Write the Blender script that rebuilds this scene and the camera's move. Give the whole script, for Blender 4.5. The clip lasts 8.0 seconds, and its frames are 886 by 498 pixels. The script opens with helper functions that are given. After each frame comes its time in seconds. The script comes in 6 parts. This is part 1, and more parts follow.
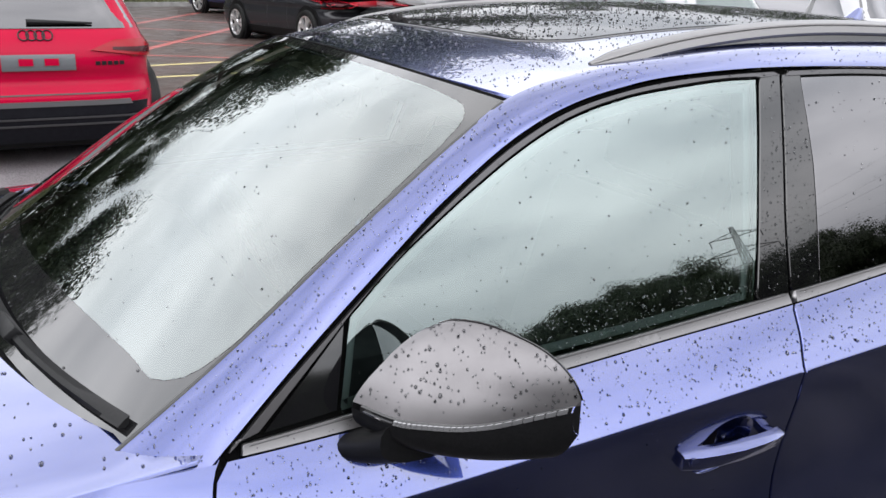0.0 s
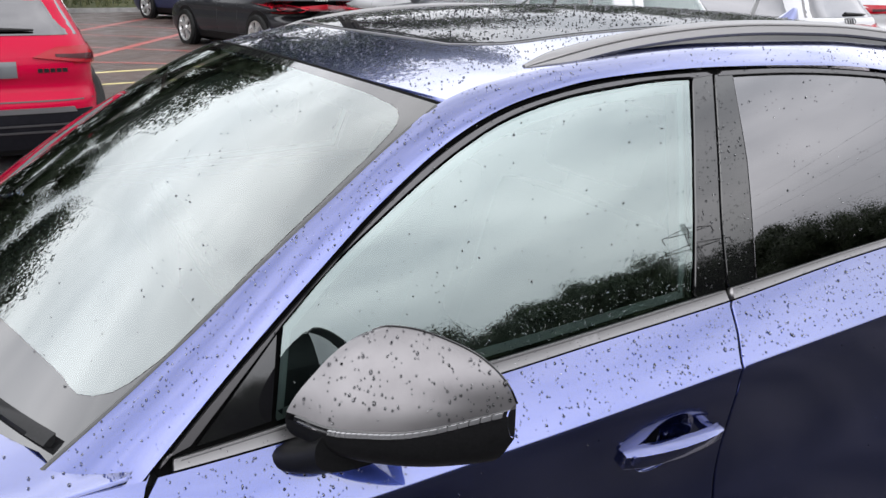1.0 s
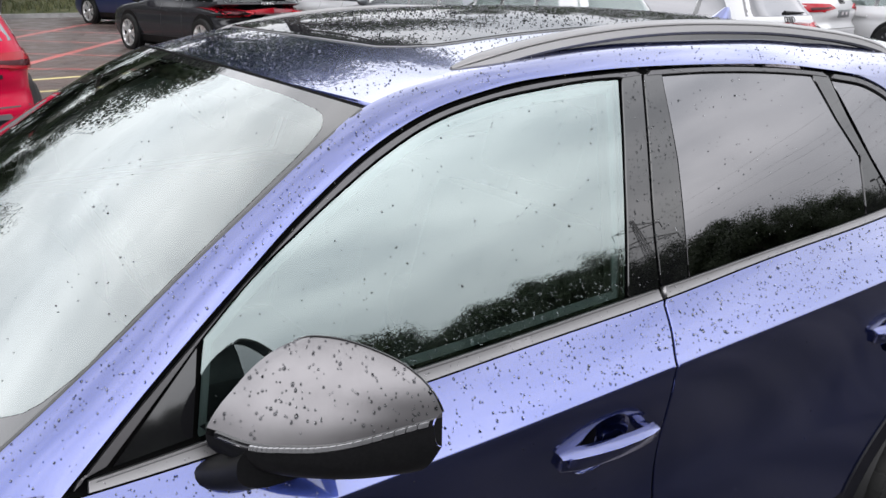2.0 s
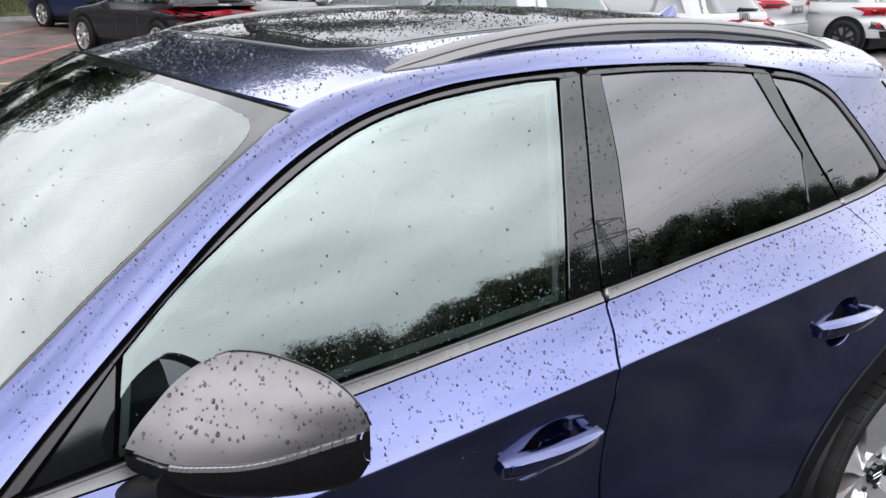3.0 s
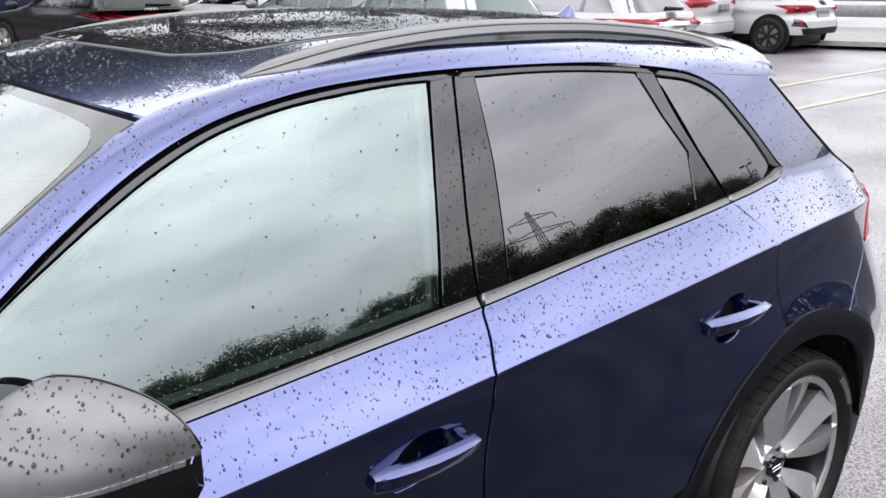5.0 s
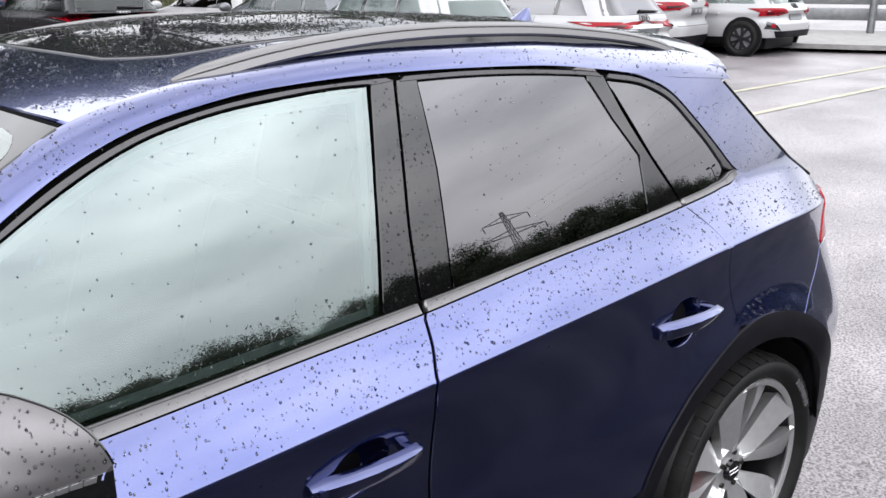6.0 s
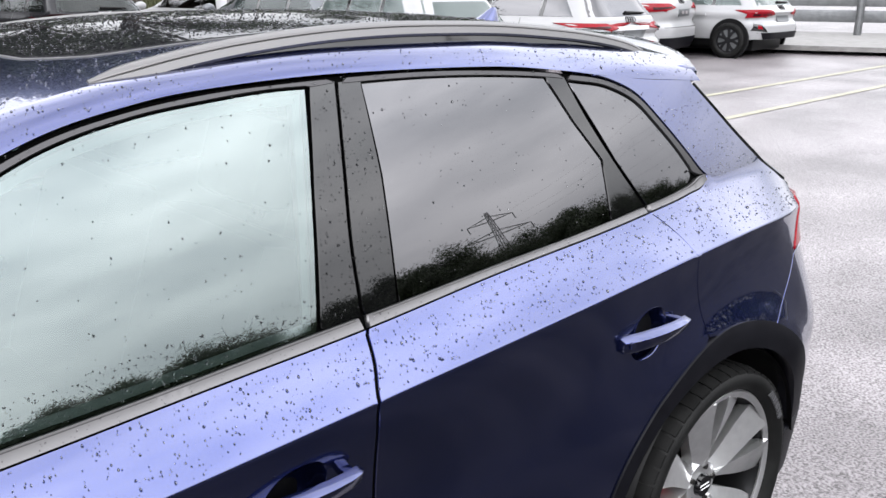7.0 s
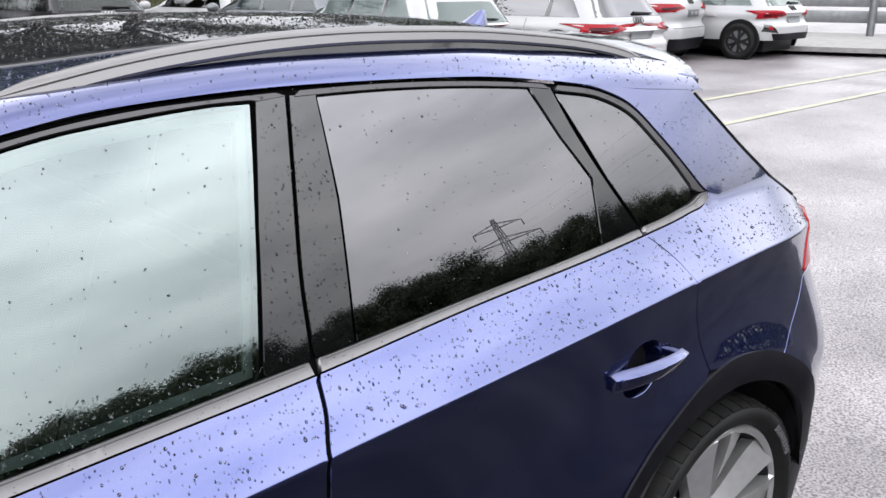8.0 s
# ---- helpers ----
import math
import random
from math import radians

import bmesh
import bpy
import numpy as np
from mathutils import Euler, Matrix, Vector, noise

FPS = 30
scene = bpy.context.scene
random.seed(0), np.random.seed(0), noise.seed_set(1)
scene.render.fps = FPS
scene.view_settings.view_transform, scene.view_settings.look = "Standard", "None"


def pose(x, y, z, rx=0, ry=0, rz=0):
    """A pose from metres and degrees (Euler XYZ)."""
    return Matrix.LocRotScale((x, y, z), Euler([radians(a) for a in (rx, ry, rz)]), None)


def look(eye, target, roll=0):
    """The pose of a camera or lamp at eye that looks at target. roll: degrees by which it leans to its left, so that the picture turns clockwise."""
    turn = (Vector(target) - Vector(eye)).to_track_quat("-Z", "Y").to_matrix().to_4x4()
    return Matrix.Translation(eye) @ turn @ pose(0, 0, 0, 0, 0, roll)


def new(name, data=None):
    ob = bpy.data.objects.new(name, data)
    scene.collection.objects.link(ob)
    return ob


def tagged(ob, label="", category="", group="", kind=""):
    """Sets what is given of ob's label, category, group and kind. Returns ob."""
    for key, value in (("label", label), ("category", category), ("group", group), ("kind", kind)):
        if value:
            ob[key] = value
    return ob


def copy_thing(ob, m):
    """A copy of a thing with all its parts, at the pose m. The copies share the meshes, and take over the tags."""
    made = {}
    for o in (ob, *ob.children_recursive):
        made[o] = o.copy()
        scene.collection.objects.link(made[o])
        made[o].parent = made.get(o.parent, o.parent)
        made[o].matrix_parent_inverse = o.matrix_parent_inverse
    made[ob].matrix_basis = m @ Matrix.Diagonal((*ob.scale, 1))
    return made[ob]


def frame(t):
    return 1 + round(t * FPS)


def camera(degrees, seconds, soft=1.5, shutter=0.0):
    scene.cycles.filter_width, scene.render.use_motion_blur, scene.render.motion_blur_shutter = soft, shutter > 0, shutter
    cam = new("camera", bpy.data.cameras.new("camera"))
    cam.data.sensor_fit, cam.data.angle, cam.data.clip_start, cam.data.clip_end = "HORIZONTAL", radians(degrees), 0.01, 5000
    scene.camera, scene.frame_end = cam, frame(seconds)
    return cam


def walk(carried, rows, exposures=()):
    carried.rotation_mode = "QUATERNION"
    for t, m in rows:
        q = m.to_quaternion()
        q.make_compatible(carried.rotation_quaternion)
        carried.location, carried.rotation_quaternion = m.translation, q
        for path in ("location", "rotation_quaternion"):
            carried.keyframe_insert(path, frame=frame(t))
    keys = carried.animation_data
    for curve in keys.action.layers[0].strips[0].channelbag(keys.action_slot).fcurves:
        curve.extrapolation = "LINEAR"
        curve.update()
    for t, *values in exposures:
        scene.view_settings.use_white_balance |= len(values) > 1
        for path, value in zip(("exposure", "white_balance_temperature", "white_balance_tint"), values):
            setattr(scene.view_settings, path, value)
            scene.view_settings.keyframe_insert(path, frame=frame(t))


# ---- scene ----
cam = camera(54.0, 8.0)
PATH = [
    (0, (0.442, -1.908, 1.678), (1.318, -0.213, 1.076), 1.5),
    (0.5, (0.458, -1.914, 1.678), (1.373, -0.239, 1.082), 1.3),
    (1, (0.478, -1.917, 1.679), (1.438, -0.266, 1.086), 1.1),
    (1.5, (0.501, -1.92, 1.678), (1.508, -0.295, 1.089), 0.9),
    (3, (0.588, -1.926, 1.681), (1.698, -0.369, 1.093), 0.2),
    (3.5, (0.622, -1.935, 1.68), (1.756, -0.396, 1.094), -0.0),
    (4, (0.654, -1.952, 1.681), (1.812, -0.431, 1.095), -0.1),
    (4.5, (0.69, -1.966, 1.681), (1.875, -0.464, 1.095), -0.2),
    (6, (0.792, -2.008, 1.68), (2.035, -0.552, 1.101), -0.2),
    (6.5, (0.843, -2.02, 1.674), (2.098, -0.572, 1.1), -0.2),
    (7, (0.914, -1.995, 1.671), (2.173, -0.551, 1.095), -0.1),
    (7.5, (1.022, -1.935, 1.671), (2.28, -0.488, 1.101), -0.1),
    (8, (1.089, -1.906, 1.675), (2.332, -0.449, 1.098), 0.0),
]
walk(cam, [(t, look(eye, target, roll)) for t, eye, target, roll in PATH])

# ---- world, sun, exposure ----
scene.view_settings.exposure = 0.0
world = bpy.data.worlds.new("overcast_sky")
scene.world = world
world.use_nodes = True
_n, _l = world.node_tree.nodes, world.node_tree.links
_n.clear()
_out = _n.new("ShaderNodeOutputWorld")
_bg = _n.new("ShaderNodeBackground")
_sky = _n.new("ShaderNodeTexSky")
_sky.sky_type, _sky.sun_disc = "NISHITA", False
_sky.sun_elevation, _sky.sun_rotation = radians(48), radians(200)
_sky.air_density, _sky.dust_density = 1.0, 4.0
_co = _n.new("ShaderNodeTexCoord")
_map = _n.new("ShaderNodeMapping")
_map.inputs["Scale"].default_value = (1.0, 1.0, 2.6)
_noise = _n.new("ShaderNodeTexNoise")
_noise.inputs["Scale"].default_value, _noise.inputs["Detail"].default_value = 2.3, 6.0
_noise.inputs["Roughness"].default_value = 0.5
_ramp = _n.new("ShaderNodeValToRGB")
_ramp.color_ramp.elements[0].position, _ramp.color_ramp.elements[0].color = 0.32, (20.5, 21.4, 23.2, 1)
_ramp.color_ramp.elements[1].position, _ramp.color_ramp.elements[1].color = 0.68, (42.5, 42.6, 44.2, 1)
_mix = _n.new("ShaderNodeMix")
_mix.data_type = "RGBA"
_mix.inputs["Factor"].default_value = 0.9
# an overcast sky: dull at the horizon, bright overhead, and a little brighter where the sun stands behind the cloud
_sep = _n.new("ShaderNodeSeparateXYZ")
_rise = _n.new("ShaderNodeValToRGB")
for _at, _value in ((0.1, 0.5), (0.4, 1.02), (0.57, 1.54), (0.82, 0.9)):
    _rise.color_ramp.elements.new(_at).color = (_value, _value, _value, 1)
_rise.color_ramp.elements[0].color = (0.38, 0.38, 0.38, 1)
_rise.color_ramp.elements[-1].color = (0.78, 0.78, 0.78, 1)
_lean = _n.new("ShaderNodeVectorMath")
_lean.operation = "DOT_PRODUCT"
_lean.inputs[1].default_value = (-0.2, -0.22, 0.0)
_plus = _n.new("ShaderNodeMath")
_plus.inputs[1].default_value = 1.0
_side = _n.new("ShaderNodeMix")
_side.data_type, _side.blend_type = "RGBA", "MULTIPLY"
_side.inputs["Factor"].default_value = 1.0
_mul = _n.new("ShaderNodeMix")
_mul.data_type, _mul.blend_type = "RGBA", "MULTIPLY"
_mul.inputs["Factor"].default_value = 1.0
_bg.inputs["Strength"].default_value = 0.115
_l.new(_co.outputs["Generated"], _map.inputs["Vector"])
_l.new(_map.outputs["Vector"], _noise.inputs["Vector"])
_l.new(_noise.outputs["Fac"], _ramp.inputs["Fac"])
_l.new(_sky.outputs["Color"], _mix.inputs["A"])
_l.new(_ramp.outputs["Color"], _mix.inputs["B"])
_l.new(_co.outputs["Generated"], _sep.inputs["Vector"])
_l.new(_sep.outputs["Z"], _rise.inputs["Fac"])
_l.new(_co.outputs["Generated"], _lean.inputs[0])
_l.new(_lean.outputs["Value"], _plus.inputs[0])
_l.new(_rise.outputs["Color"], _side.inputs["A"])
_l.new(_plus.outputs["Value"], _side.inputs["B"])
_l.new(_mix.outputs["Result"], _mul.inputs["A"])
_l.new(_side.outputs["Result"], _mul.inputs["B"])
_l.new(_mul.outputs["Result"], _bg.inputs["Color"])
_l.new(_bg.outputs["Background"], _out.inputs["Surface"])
_sun = new("sun", bpy.data.lights.new("sun", "SUN"))
_sun.data.energy, _sun.data.angle, _sun.data.color = 0.5, radians(110), (1.0, 0.97, 0.94)
_sun.matrix_world = look((-2, -3, 12), (0, 0, 0))


# ---- materials ----
def principled(name, base, rough=0.5, metal=0.0, **more):
    m = bpy.data.materials.new(name)
    m.use_nodes = True
    b = m.node_tree.nodes["Principled BSDF"]
    b.inputs["Base Color"].default_value = (*base, 1)
    b.inputs["Roughness"].default_value, b.inputs["Metallic"].default_value = rough, metal
    for key, value in more.items():
        b.inputs[key.replace("_", " ")].default_value = value
    return m


def mottled(m, low, high, scale, detail=4.0, bump=0.0, bump_scale=None, rough=None, distance=0.01):
    """Noise between two colours, with an optional relief and a spread of roughness."""
    t = m.node_tree
    b = t.nodes["Principled BSDF"]
    co = t.nodes.new("ShaderNodeTexCoord")
    n = t.nodes.new("ShaderNodeTexNoise")
    n.inputs["Scale"].default_value, n.inputs["Detail"].default_value = scale, detail
    r = t.nodes.new("ShaderNodeValToRGB")
    r.color_ramp.elements[0].position, r.color_ramp.elements[0].color = 0.3, (*low, 1)
    r.color_ramp.elements[1].position, r.color_ramp.elements[1].color = 0.7, (*high, 1)
    t.links.new(co.outputs["Object"], n.inputs["Vector"])
    t.links.new(n.outputs["Fac"], r.inputs["Fac"])
    t.links.new(r.outputs["Color"], b.inputs["Base Color"])
    if rough:
        mr = t.nodes.new("ShaderNodeMapRange")
        mr.inputs["From Min"].default_value, mr.inputs["From Max"].default_value = 0.3, 0.7
        mr.inputs["To Min"].default_value, mr.inputs["To Max"].default_value = rough
        t.links.new(n.outputs["Fac"], mr.inputs["Value"])
        t.links.new(mr.outputs["Result"], b.inputs["Roughness"])
    if bump:
        n2 = t.nodes.new("ShaderNodeTexNoise")
        n2.inputs["Scale"].default_value, n2.inputs["Detail"].default_value = bump_scale or scale * 8, 3
        bp = t.nodes.new("ShaderNodeBump")
        bp.inputs["Strength"].default_value, bp.inputs["Distance"].default_value = bump, distance
        t.links.new(co.outputs["Object"], n2.inputs["Vector"])
        t.links.new(n2.outputs["Fac"], bp.inputs["Height"])
        t.links.new(bp.outputs["Normal"], b.inputs["Normal"])
    return m


def car_paint(name, base, metal=0.0, rough=0.35, flake=0.12, coat=1.4, ior=1.25):
    m = principled(name, base, rough, metal, IOR=ior, Coat_Weight=1.0, Coat_Roughness=0.02, Coat_IOR=coat)
    lo, hi = [c * (1 - flake) for c in base], [min(1, c * (1 + flake)) for c in base]
    return mottled(m, lo, hi, 900.0, 1.0)


def glazing(name, ior, tint, gloss):
    """A coated pane: what is not mirrored passes through with a tint."""
    m = bpy.data.materials.new(name)
    m.use_nodes = True
    t = m.node_tree
    t.nodes.clear()
    out = t.nodes.new("ShaderNodeOutputMaterial")
    tr = t.nodes.new("ShaderNodeBsdfTransparent")
    gl = t.nodes.new("ShaderNodeBsdfGlossy")
    fr = t.nodes.new("ShaderNodeFresnel")
    mx = t.nodes.new("ShaderNodeMixShader")
    tr.inputs["Color"].default_value = (*tint, 1)
    gl.inputs["Color"].default_value, gl.inputs["Roughness"].default_value = (*gloss, 1), 0.0
    fr.inputs["IOR"].default_value = ior
    t.links.new(fr.outputs["Fac"], mx.inputs["Fac"])
    t.links.new(tr.outputs["BSDF"], mx.inputs[1])
    t.links.new(gl.outputs["BSDF"], mx.inputs[2])
    t.links.new(mx.outputs["Shader"], out.inputs["Surface"])
    return m


BLUE = car_paint("blue_metallic_paint", (0.021, 0.032, 0.132), 0.95, 0.2, 0.08, 1.78)
RED = car_paint("red_paint", (0.26, 0.001, 0.02), 0.0, 0.4, 0.08, 1.16, 1.1)
WHITE = car_paint("white_paint", (0.3, 0.3, 0.305), 0.0, 0.35, 0.02)
BLACK_PAINT = principled("black_paint", (0.014, 0.014, 0.016), 0.12, 0.0, IOR=1.33)
NAVY_PAINT = car_paint("dark_navy_paint", (0.012, 0.016, 0.05), 0.2, 0.3)
GREY_PAINT = car_paint("grey_paint", (0.1, 0.105, 0.115), 0.5, 0.35)
TRIM = principled("anthracite_satin_trim", (0.055, 0.053, 0.055), 0.33, 0.75)
ALU = principled("matt_aluminium_trim", (0.15, 0.146, 0.148), 0.36, 0.9)
SILVER = mottled(principled("silver_mirror_cap", (0.16, 0.135, 0.137), 0.4, 0.85), (0.114, 0.109, 0.112), (0.126, 0.121, 0.124), 30)
GLOSS_BLACK = principled("gloss_black", (0.004, 0.004, 0.0045), 0.05, 0.0, Coat_Weight=0.4)
PIANO = principled("pillar_gloss_black", (0.002, 0.002, 0.0022), 0.012, 0.0, IOR=1.56)
RUBBER = mottled(principled("black_rubber", (0.012, 0.012, 0.012), 0.55), (0.01, 0.01, 0.01), (0.018, 0.018, 0.018), 60)
JOINT = principled("deep_black_joint", (0.002, 0.002, 0.002), 0.85, 0.0, IOR=1.1)
PLASTIC = mottled(principled("black_grained_plastic", (0.012, 0.012, 0.013), 0.45, 0.0, IOR=1.25), (0.002, 0.002, 0.0022), (0.005, 0.005, 0.0055), 200, bump=0.1, bump_scale=900, distance=0.001)
CLADDING = mottled(principled("dark_grey_cladding", (0.014, 0.014, 0.018), 0.45, 0.0, IOR=1.2), (0.0035, 0.0035, 0.005), (0.006, 0.006, 0.008), 25, bump=0.1, bump_scale=700, distance=0.001)
TYRE = mottled(principled("tyre_rubber", (0.03, 0.03, 0.03), 0.6, 0.0, IOR=1.25), (0.0035, 0.0035, 0.0035), (0.01, 0.01, 0.0098), 14, bump=0.2, bump_scale=120, distance=0.002)
RIM = mottled(principled("machined_alloy", (0.66, 0.66, 0.67), 0.28, 0.85), (0.68, 0.678, 0.682), (0.76, 0.757, 0.76), 40)
RIM_DARK = principled("anthracite_alloy", (0.014, 0.014, 0.015), 0.35, 0.7)
BLACK_RIM = principled("black_alloy", (0.02, 0.02, 0.022), 0.25, 0.4)
STEEL = mottled(principled("brake_steel", (0.35, 0.34, 0.33), 0.35, 1.0), (0.05, 0.048, 0.047), (0.09, 0.088, 0.085), 30)
CALIPER = principled("red_caliper", (0.3, 0.006, 0.008), 0.3)
CHROME = principled("chrome", (0.5, 0.5, 0.51), 0.06, 1.0)
LENS_RED = principled("red_lamp_lens", (0.2, 0.003, 0.009), 0.12, 0.0, IOR=1.28)
LENS_DARK = principled("smoked_lamp_lens", (0.03, 0.002, 0.004), 0.12, 0.0, IOR=1.25)
LENS_CLEAR = principled("clear_ribbed_lens", (0.2, 0.2, 0.205), 0.12, 0.6)
PLATE = principled("grey_plate_holder", (0.08, 0.085, 0.09), 0.4)
PLATE_BAR = principled("pale_plate_bar", (0.25, 0.225, 0.23), 0.5)
GLASS = glazing("coated_front_glass", 2.34, (0.42, 0.5, 0.48), (0.88, 1.0, 0.98))
SCREEN_GLASS = glazing("coated_windscreen_glass", 2.15, (0.42, 0.5, 0.48), (0.94, 1.0, 0.985))
PRIVACY = glazing("privacy_glass", 2.0, (0.02, 0.02, 0.022), (0.98, 0.97, 1.0))
CAR_GLASS = glazing("clear_car_glass", 1.45, (0.55, 0.62, 0.6), (0.97, 1.0, 1.0))
FRIT = principled("windscreen_black_border", (0.006, 0.006, 0.0065), 0.03, 0.0, IOR=1.62)
ROOF_GLASS = principled("panoramic_roof_glass", (0.01, 0.01, 0.012), 0.03, 0.0, IOR=1.32)
SEAL = principled("grey_roof_seal", (0.06, 0.06, 0.063), 0.4)
CLOTH = mottled(principled("dark_seat_leather", (0.02, 0.02, 0.022), 0.5), (0.015, 0.015, 0.017), (0.03, 0.03, 0.032), 30)
HEADLINER = principled("pale_headliner", (0.3, 0.3, 0.29), 0.9)
PALE_EDGE = principled("pale_window_surround", (0.34, 0.37, 0.37), 0.6)
BROWN = mottled(principled("reddish_brown_macadam", (0.06, 0.045, 0.04), 0.4, 0.0, IOR=1.3), (0.03, 0.021, 0.018), (0.085, 0.062, 0.055), 2.2, 9.0, bump=0.3, bump_scale=60, rough=(0.28, 0.6))
WATER = principled("rain_water", (0.28, 0.285, 0.3), 0.0, 0.0, IOR=1.36, Transmission_Weight=1.0)



def wet_asphalt():
    """Coarse stones in dark binder, wet through: broad patches, single stones, and their relief."""
    m = principled("wet_asphalt", (0.05, 0.05, 0.05), 0.45, 0.0, IOR=1.33, Coat_Weight=0.7, Coat_Roughness=0.3, Coat_IOR=1.25)
    t = m.node_tree
    b = t.nodes["Principled BSDF"]
    co = t.nodes.new("ShaderNodeTexCoord")
    patch = t.nodes.new("ShaderNodeTexNoise")
    patch.inputs["Scale"].default_value, patch.inputs["Detail"].default_value = 0.9, 7.0
    stone = t.nodes.new("ShaderNodeTexVoronoi")
    stone.inputs["Scale"].default_value = 75.0
    grit = t.nodes.new("ShaderNodeTexNoise")
    grit.inputs["Scale"].default_value, grit.inputs["Detail"].default_value = 95.0, 8.0
    tone = t.nodes.new("ShaderNodeValToRGB")
    tone.color_ramp.elements[0].position, tone.color_ramp.elements[0].color = 0.3, (0.11, 0.099, 0.102, 1)
    tone.color_ramp.elements[1].position, tone.color_ramp.elements[1].color = 0.7, (0.27, 0.248, 0.256, 1)
    fleck = t.nodes.new("ShaderNodeValToRGB")
    fleck.color_ramp.elements[0].position, fleck.color_ramp.elements[0].color = 0.36, (0.42, 0.41, 0.41, 1)
    fleck.color_ramp.elements[1].position, fleck.color_ramp.elements[1].color = 0.6, (1.25, 1.25, 1.26, 1)
    mul = t.nodes.new("ShaderNodeMix")
    mul.data_type, mul.blend_type = "RGBA", "MULTIPLY"
    mul.inputs["Factor"].default_value = 1.0
    film = t.nodes.new("ShaderNodeMapRange")
    film.inputs["From Min"].default_value, film.inputs["From Max"].default_value = 0.36, 0.56
    film.inputs["To Min"].default_value, film.inputs["To Max"].default_value = 0.3, 0.7
    add = t.nodes.new("ShaderNodeMath")
    add.operation = "MULTIPLY_ADD"
    add.inputs[1].default_value = 0.6
    bump = t.nodes.new("ShaderNodeBump")
    bump.inputs["Strength"].default_value, bump.inputs["Distance"].default_value = 0.7, 0.012
    for n in (patch, stone, grit):
        t.links.new(co.outputs["Object"], n.inputs["Vector"])
    t.links.new(patch.outputs["Fac"], tone.inputs["Fac"])
    t.links.new(grit.outputs["Fac"], fleck.inputs["Fac"])
    t.links.new(tone.outputs["Color"], mul.inputs["A"])
    t.links.new(fleck.outputs["Color"], mul.inputs["B"])
    t.links.new(mul.outputs["Result"], b.inputs["Base Color"])
    t.links.new(grit.outputs["Fac"], film.inputs["Value"])
    t.links.new(film.outputs["Result"], b.inputs["Coat Weight"])
    t.links.new(film.outputs["Result"], b.inputs["Specular IOR Level"])
    t.links.new(stone.outputs["Distance"], add.inputs[0])
    t.links.new(grit.outputs["Fac"], add.inputs[2])
    t.links.new(add.outputs["Value"], bump.inputs["Height"])
    t.links.new(bump.outputs["Normal"], b.inputs["Normal"])
    return m


ASPHALT = wet_asphalt()
YELLOW = mottled(principled("worn_yellow_line", (0.75, 0.6, 0.2), 0.4), (0.32, 0.26, 0.1), (0.45, 0.38, 0.16), 8)
CREAM = mottled(principled("worn_pale_line", (0.8, 0.76, 0.55), 0.4), (0.2, 0.19, 0.13), (0.32, 0.3, 0.21), 8)
RED_LINE = mottled(principled("worn_red_line", (0.6, 0.09, 0.08), 0.4), (0.22, 0.04, 0.035), (0.35, 0.065, 0.055), 8)
CONCRETE = mottled(principled("kerb_concrete", (0.35, 0.34, 0.33), 0.7), (0.13, 0.125, 0.12), (0.2, 0.195, 0.19), 6, bump=0.2)
GALV = mottled(principled("galvanised_steel", (0.4, 0.41, 0.42), 0.4, 0.8), (0.15, 0.155, 0.16), (0.22, 0.225, 0.23), 6)
GRASS = mottled(principled("rough_grass", (0.08, 0.1, 0.03), 0.9), (0.028, 0.038, 0.011), (0.08, 0.08, 0.03), 5)
# dark colour of an added, unseen sheet that the lower doors mirror
DARK_SHEET = mottled(principled("dark_mirrored_sheet", (0.012, 0.012, 0.012), 0.95, 0.0, IOR=1.2), (0.015, 0.0145, 0.015), (0.036, 0.034, 0.036), 3)
LEAF = mottled(principled("dark_leaves", (0.04, 0.07, 0.02), 0.6), (0.012, 0.021, 0.007), (0.032, 0.05, 0.016), 0.6)
BARK = mottled(principled("bark", (0.06, 0.05, 0.04), 0.9), (0.02, 0.017, 0.014), (0.045, 0.038, 0.03), 6)
PYLON = principled("pylon_steel", (0.06, 0.06, 0.06), 0.6, 0.6)


# ---- mesh helpers ----
def mesh_of(name, verts, faces, material, smooth=True, normals=None):
    me = bpy.data.meshes.new(name)
    me.from_pydata([tuple(v) for v in verts], [], faces)
    me.materials.append(material)
    me.update()
    if smooth:
        me.polygons.foreach_set("use_smooth", [True] * len(me.polygons))
    if normals is not None:
        me.normals_split_custom_set_from_vertices(normals)
    return me


def part(name, bm, material, parent, label=""):
    """One mesh object under a thing or a part, from a bmesh or a mesh."""
    if isinstance(bm, bmesh.types.BMesh):
        me = bpy.data.meshes.new(name)
        bmesh.ops.recalc_face_normals(bm, faces=bm.faces)
        bm.to_mesh(me)
        bm.free()
        me.materials.append(material)
        me.polygons.foreach_set("use_smooth", [True] * len(me.polygons))
        me.set_sharp_from_angle(angle=radians(38))
    else:
        me = bm
    ob = new(name, me)
    if parent is not None:
        ob.parent = parent
    if label:
        tagged(ob, label)
    return ob


def box(bm, x0, x1, y0, y1, z0, z1, bevel=0.0, turn=None):
    m = Matrix.Translation(((x0 + x1) / 2, (y0 + y1) / 2, (z0 + z1) / 2)) @ Matrix.Diagonal((x1 - x0, y1 - y0, z1 - z0, 1))
    made = bmesh.ops.create_cube(bm, size=1.0, matrix=(turn or Matrix()) @ m)
    if bevel:
        edges = {e for v in made["verts"] for e in v.link_edges}
        bmesh.ops.bevel(bm, geom=list(edges), offset=bevel, segments=2, affect="EDGES", profile=0.6)
    return bm


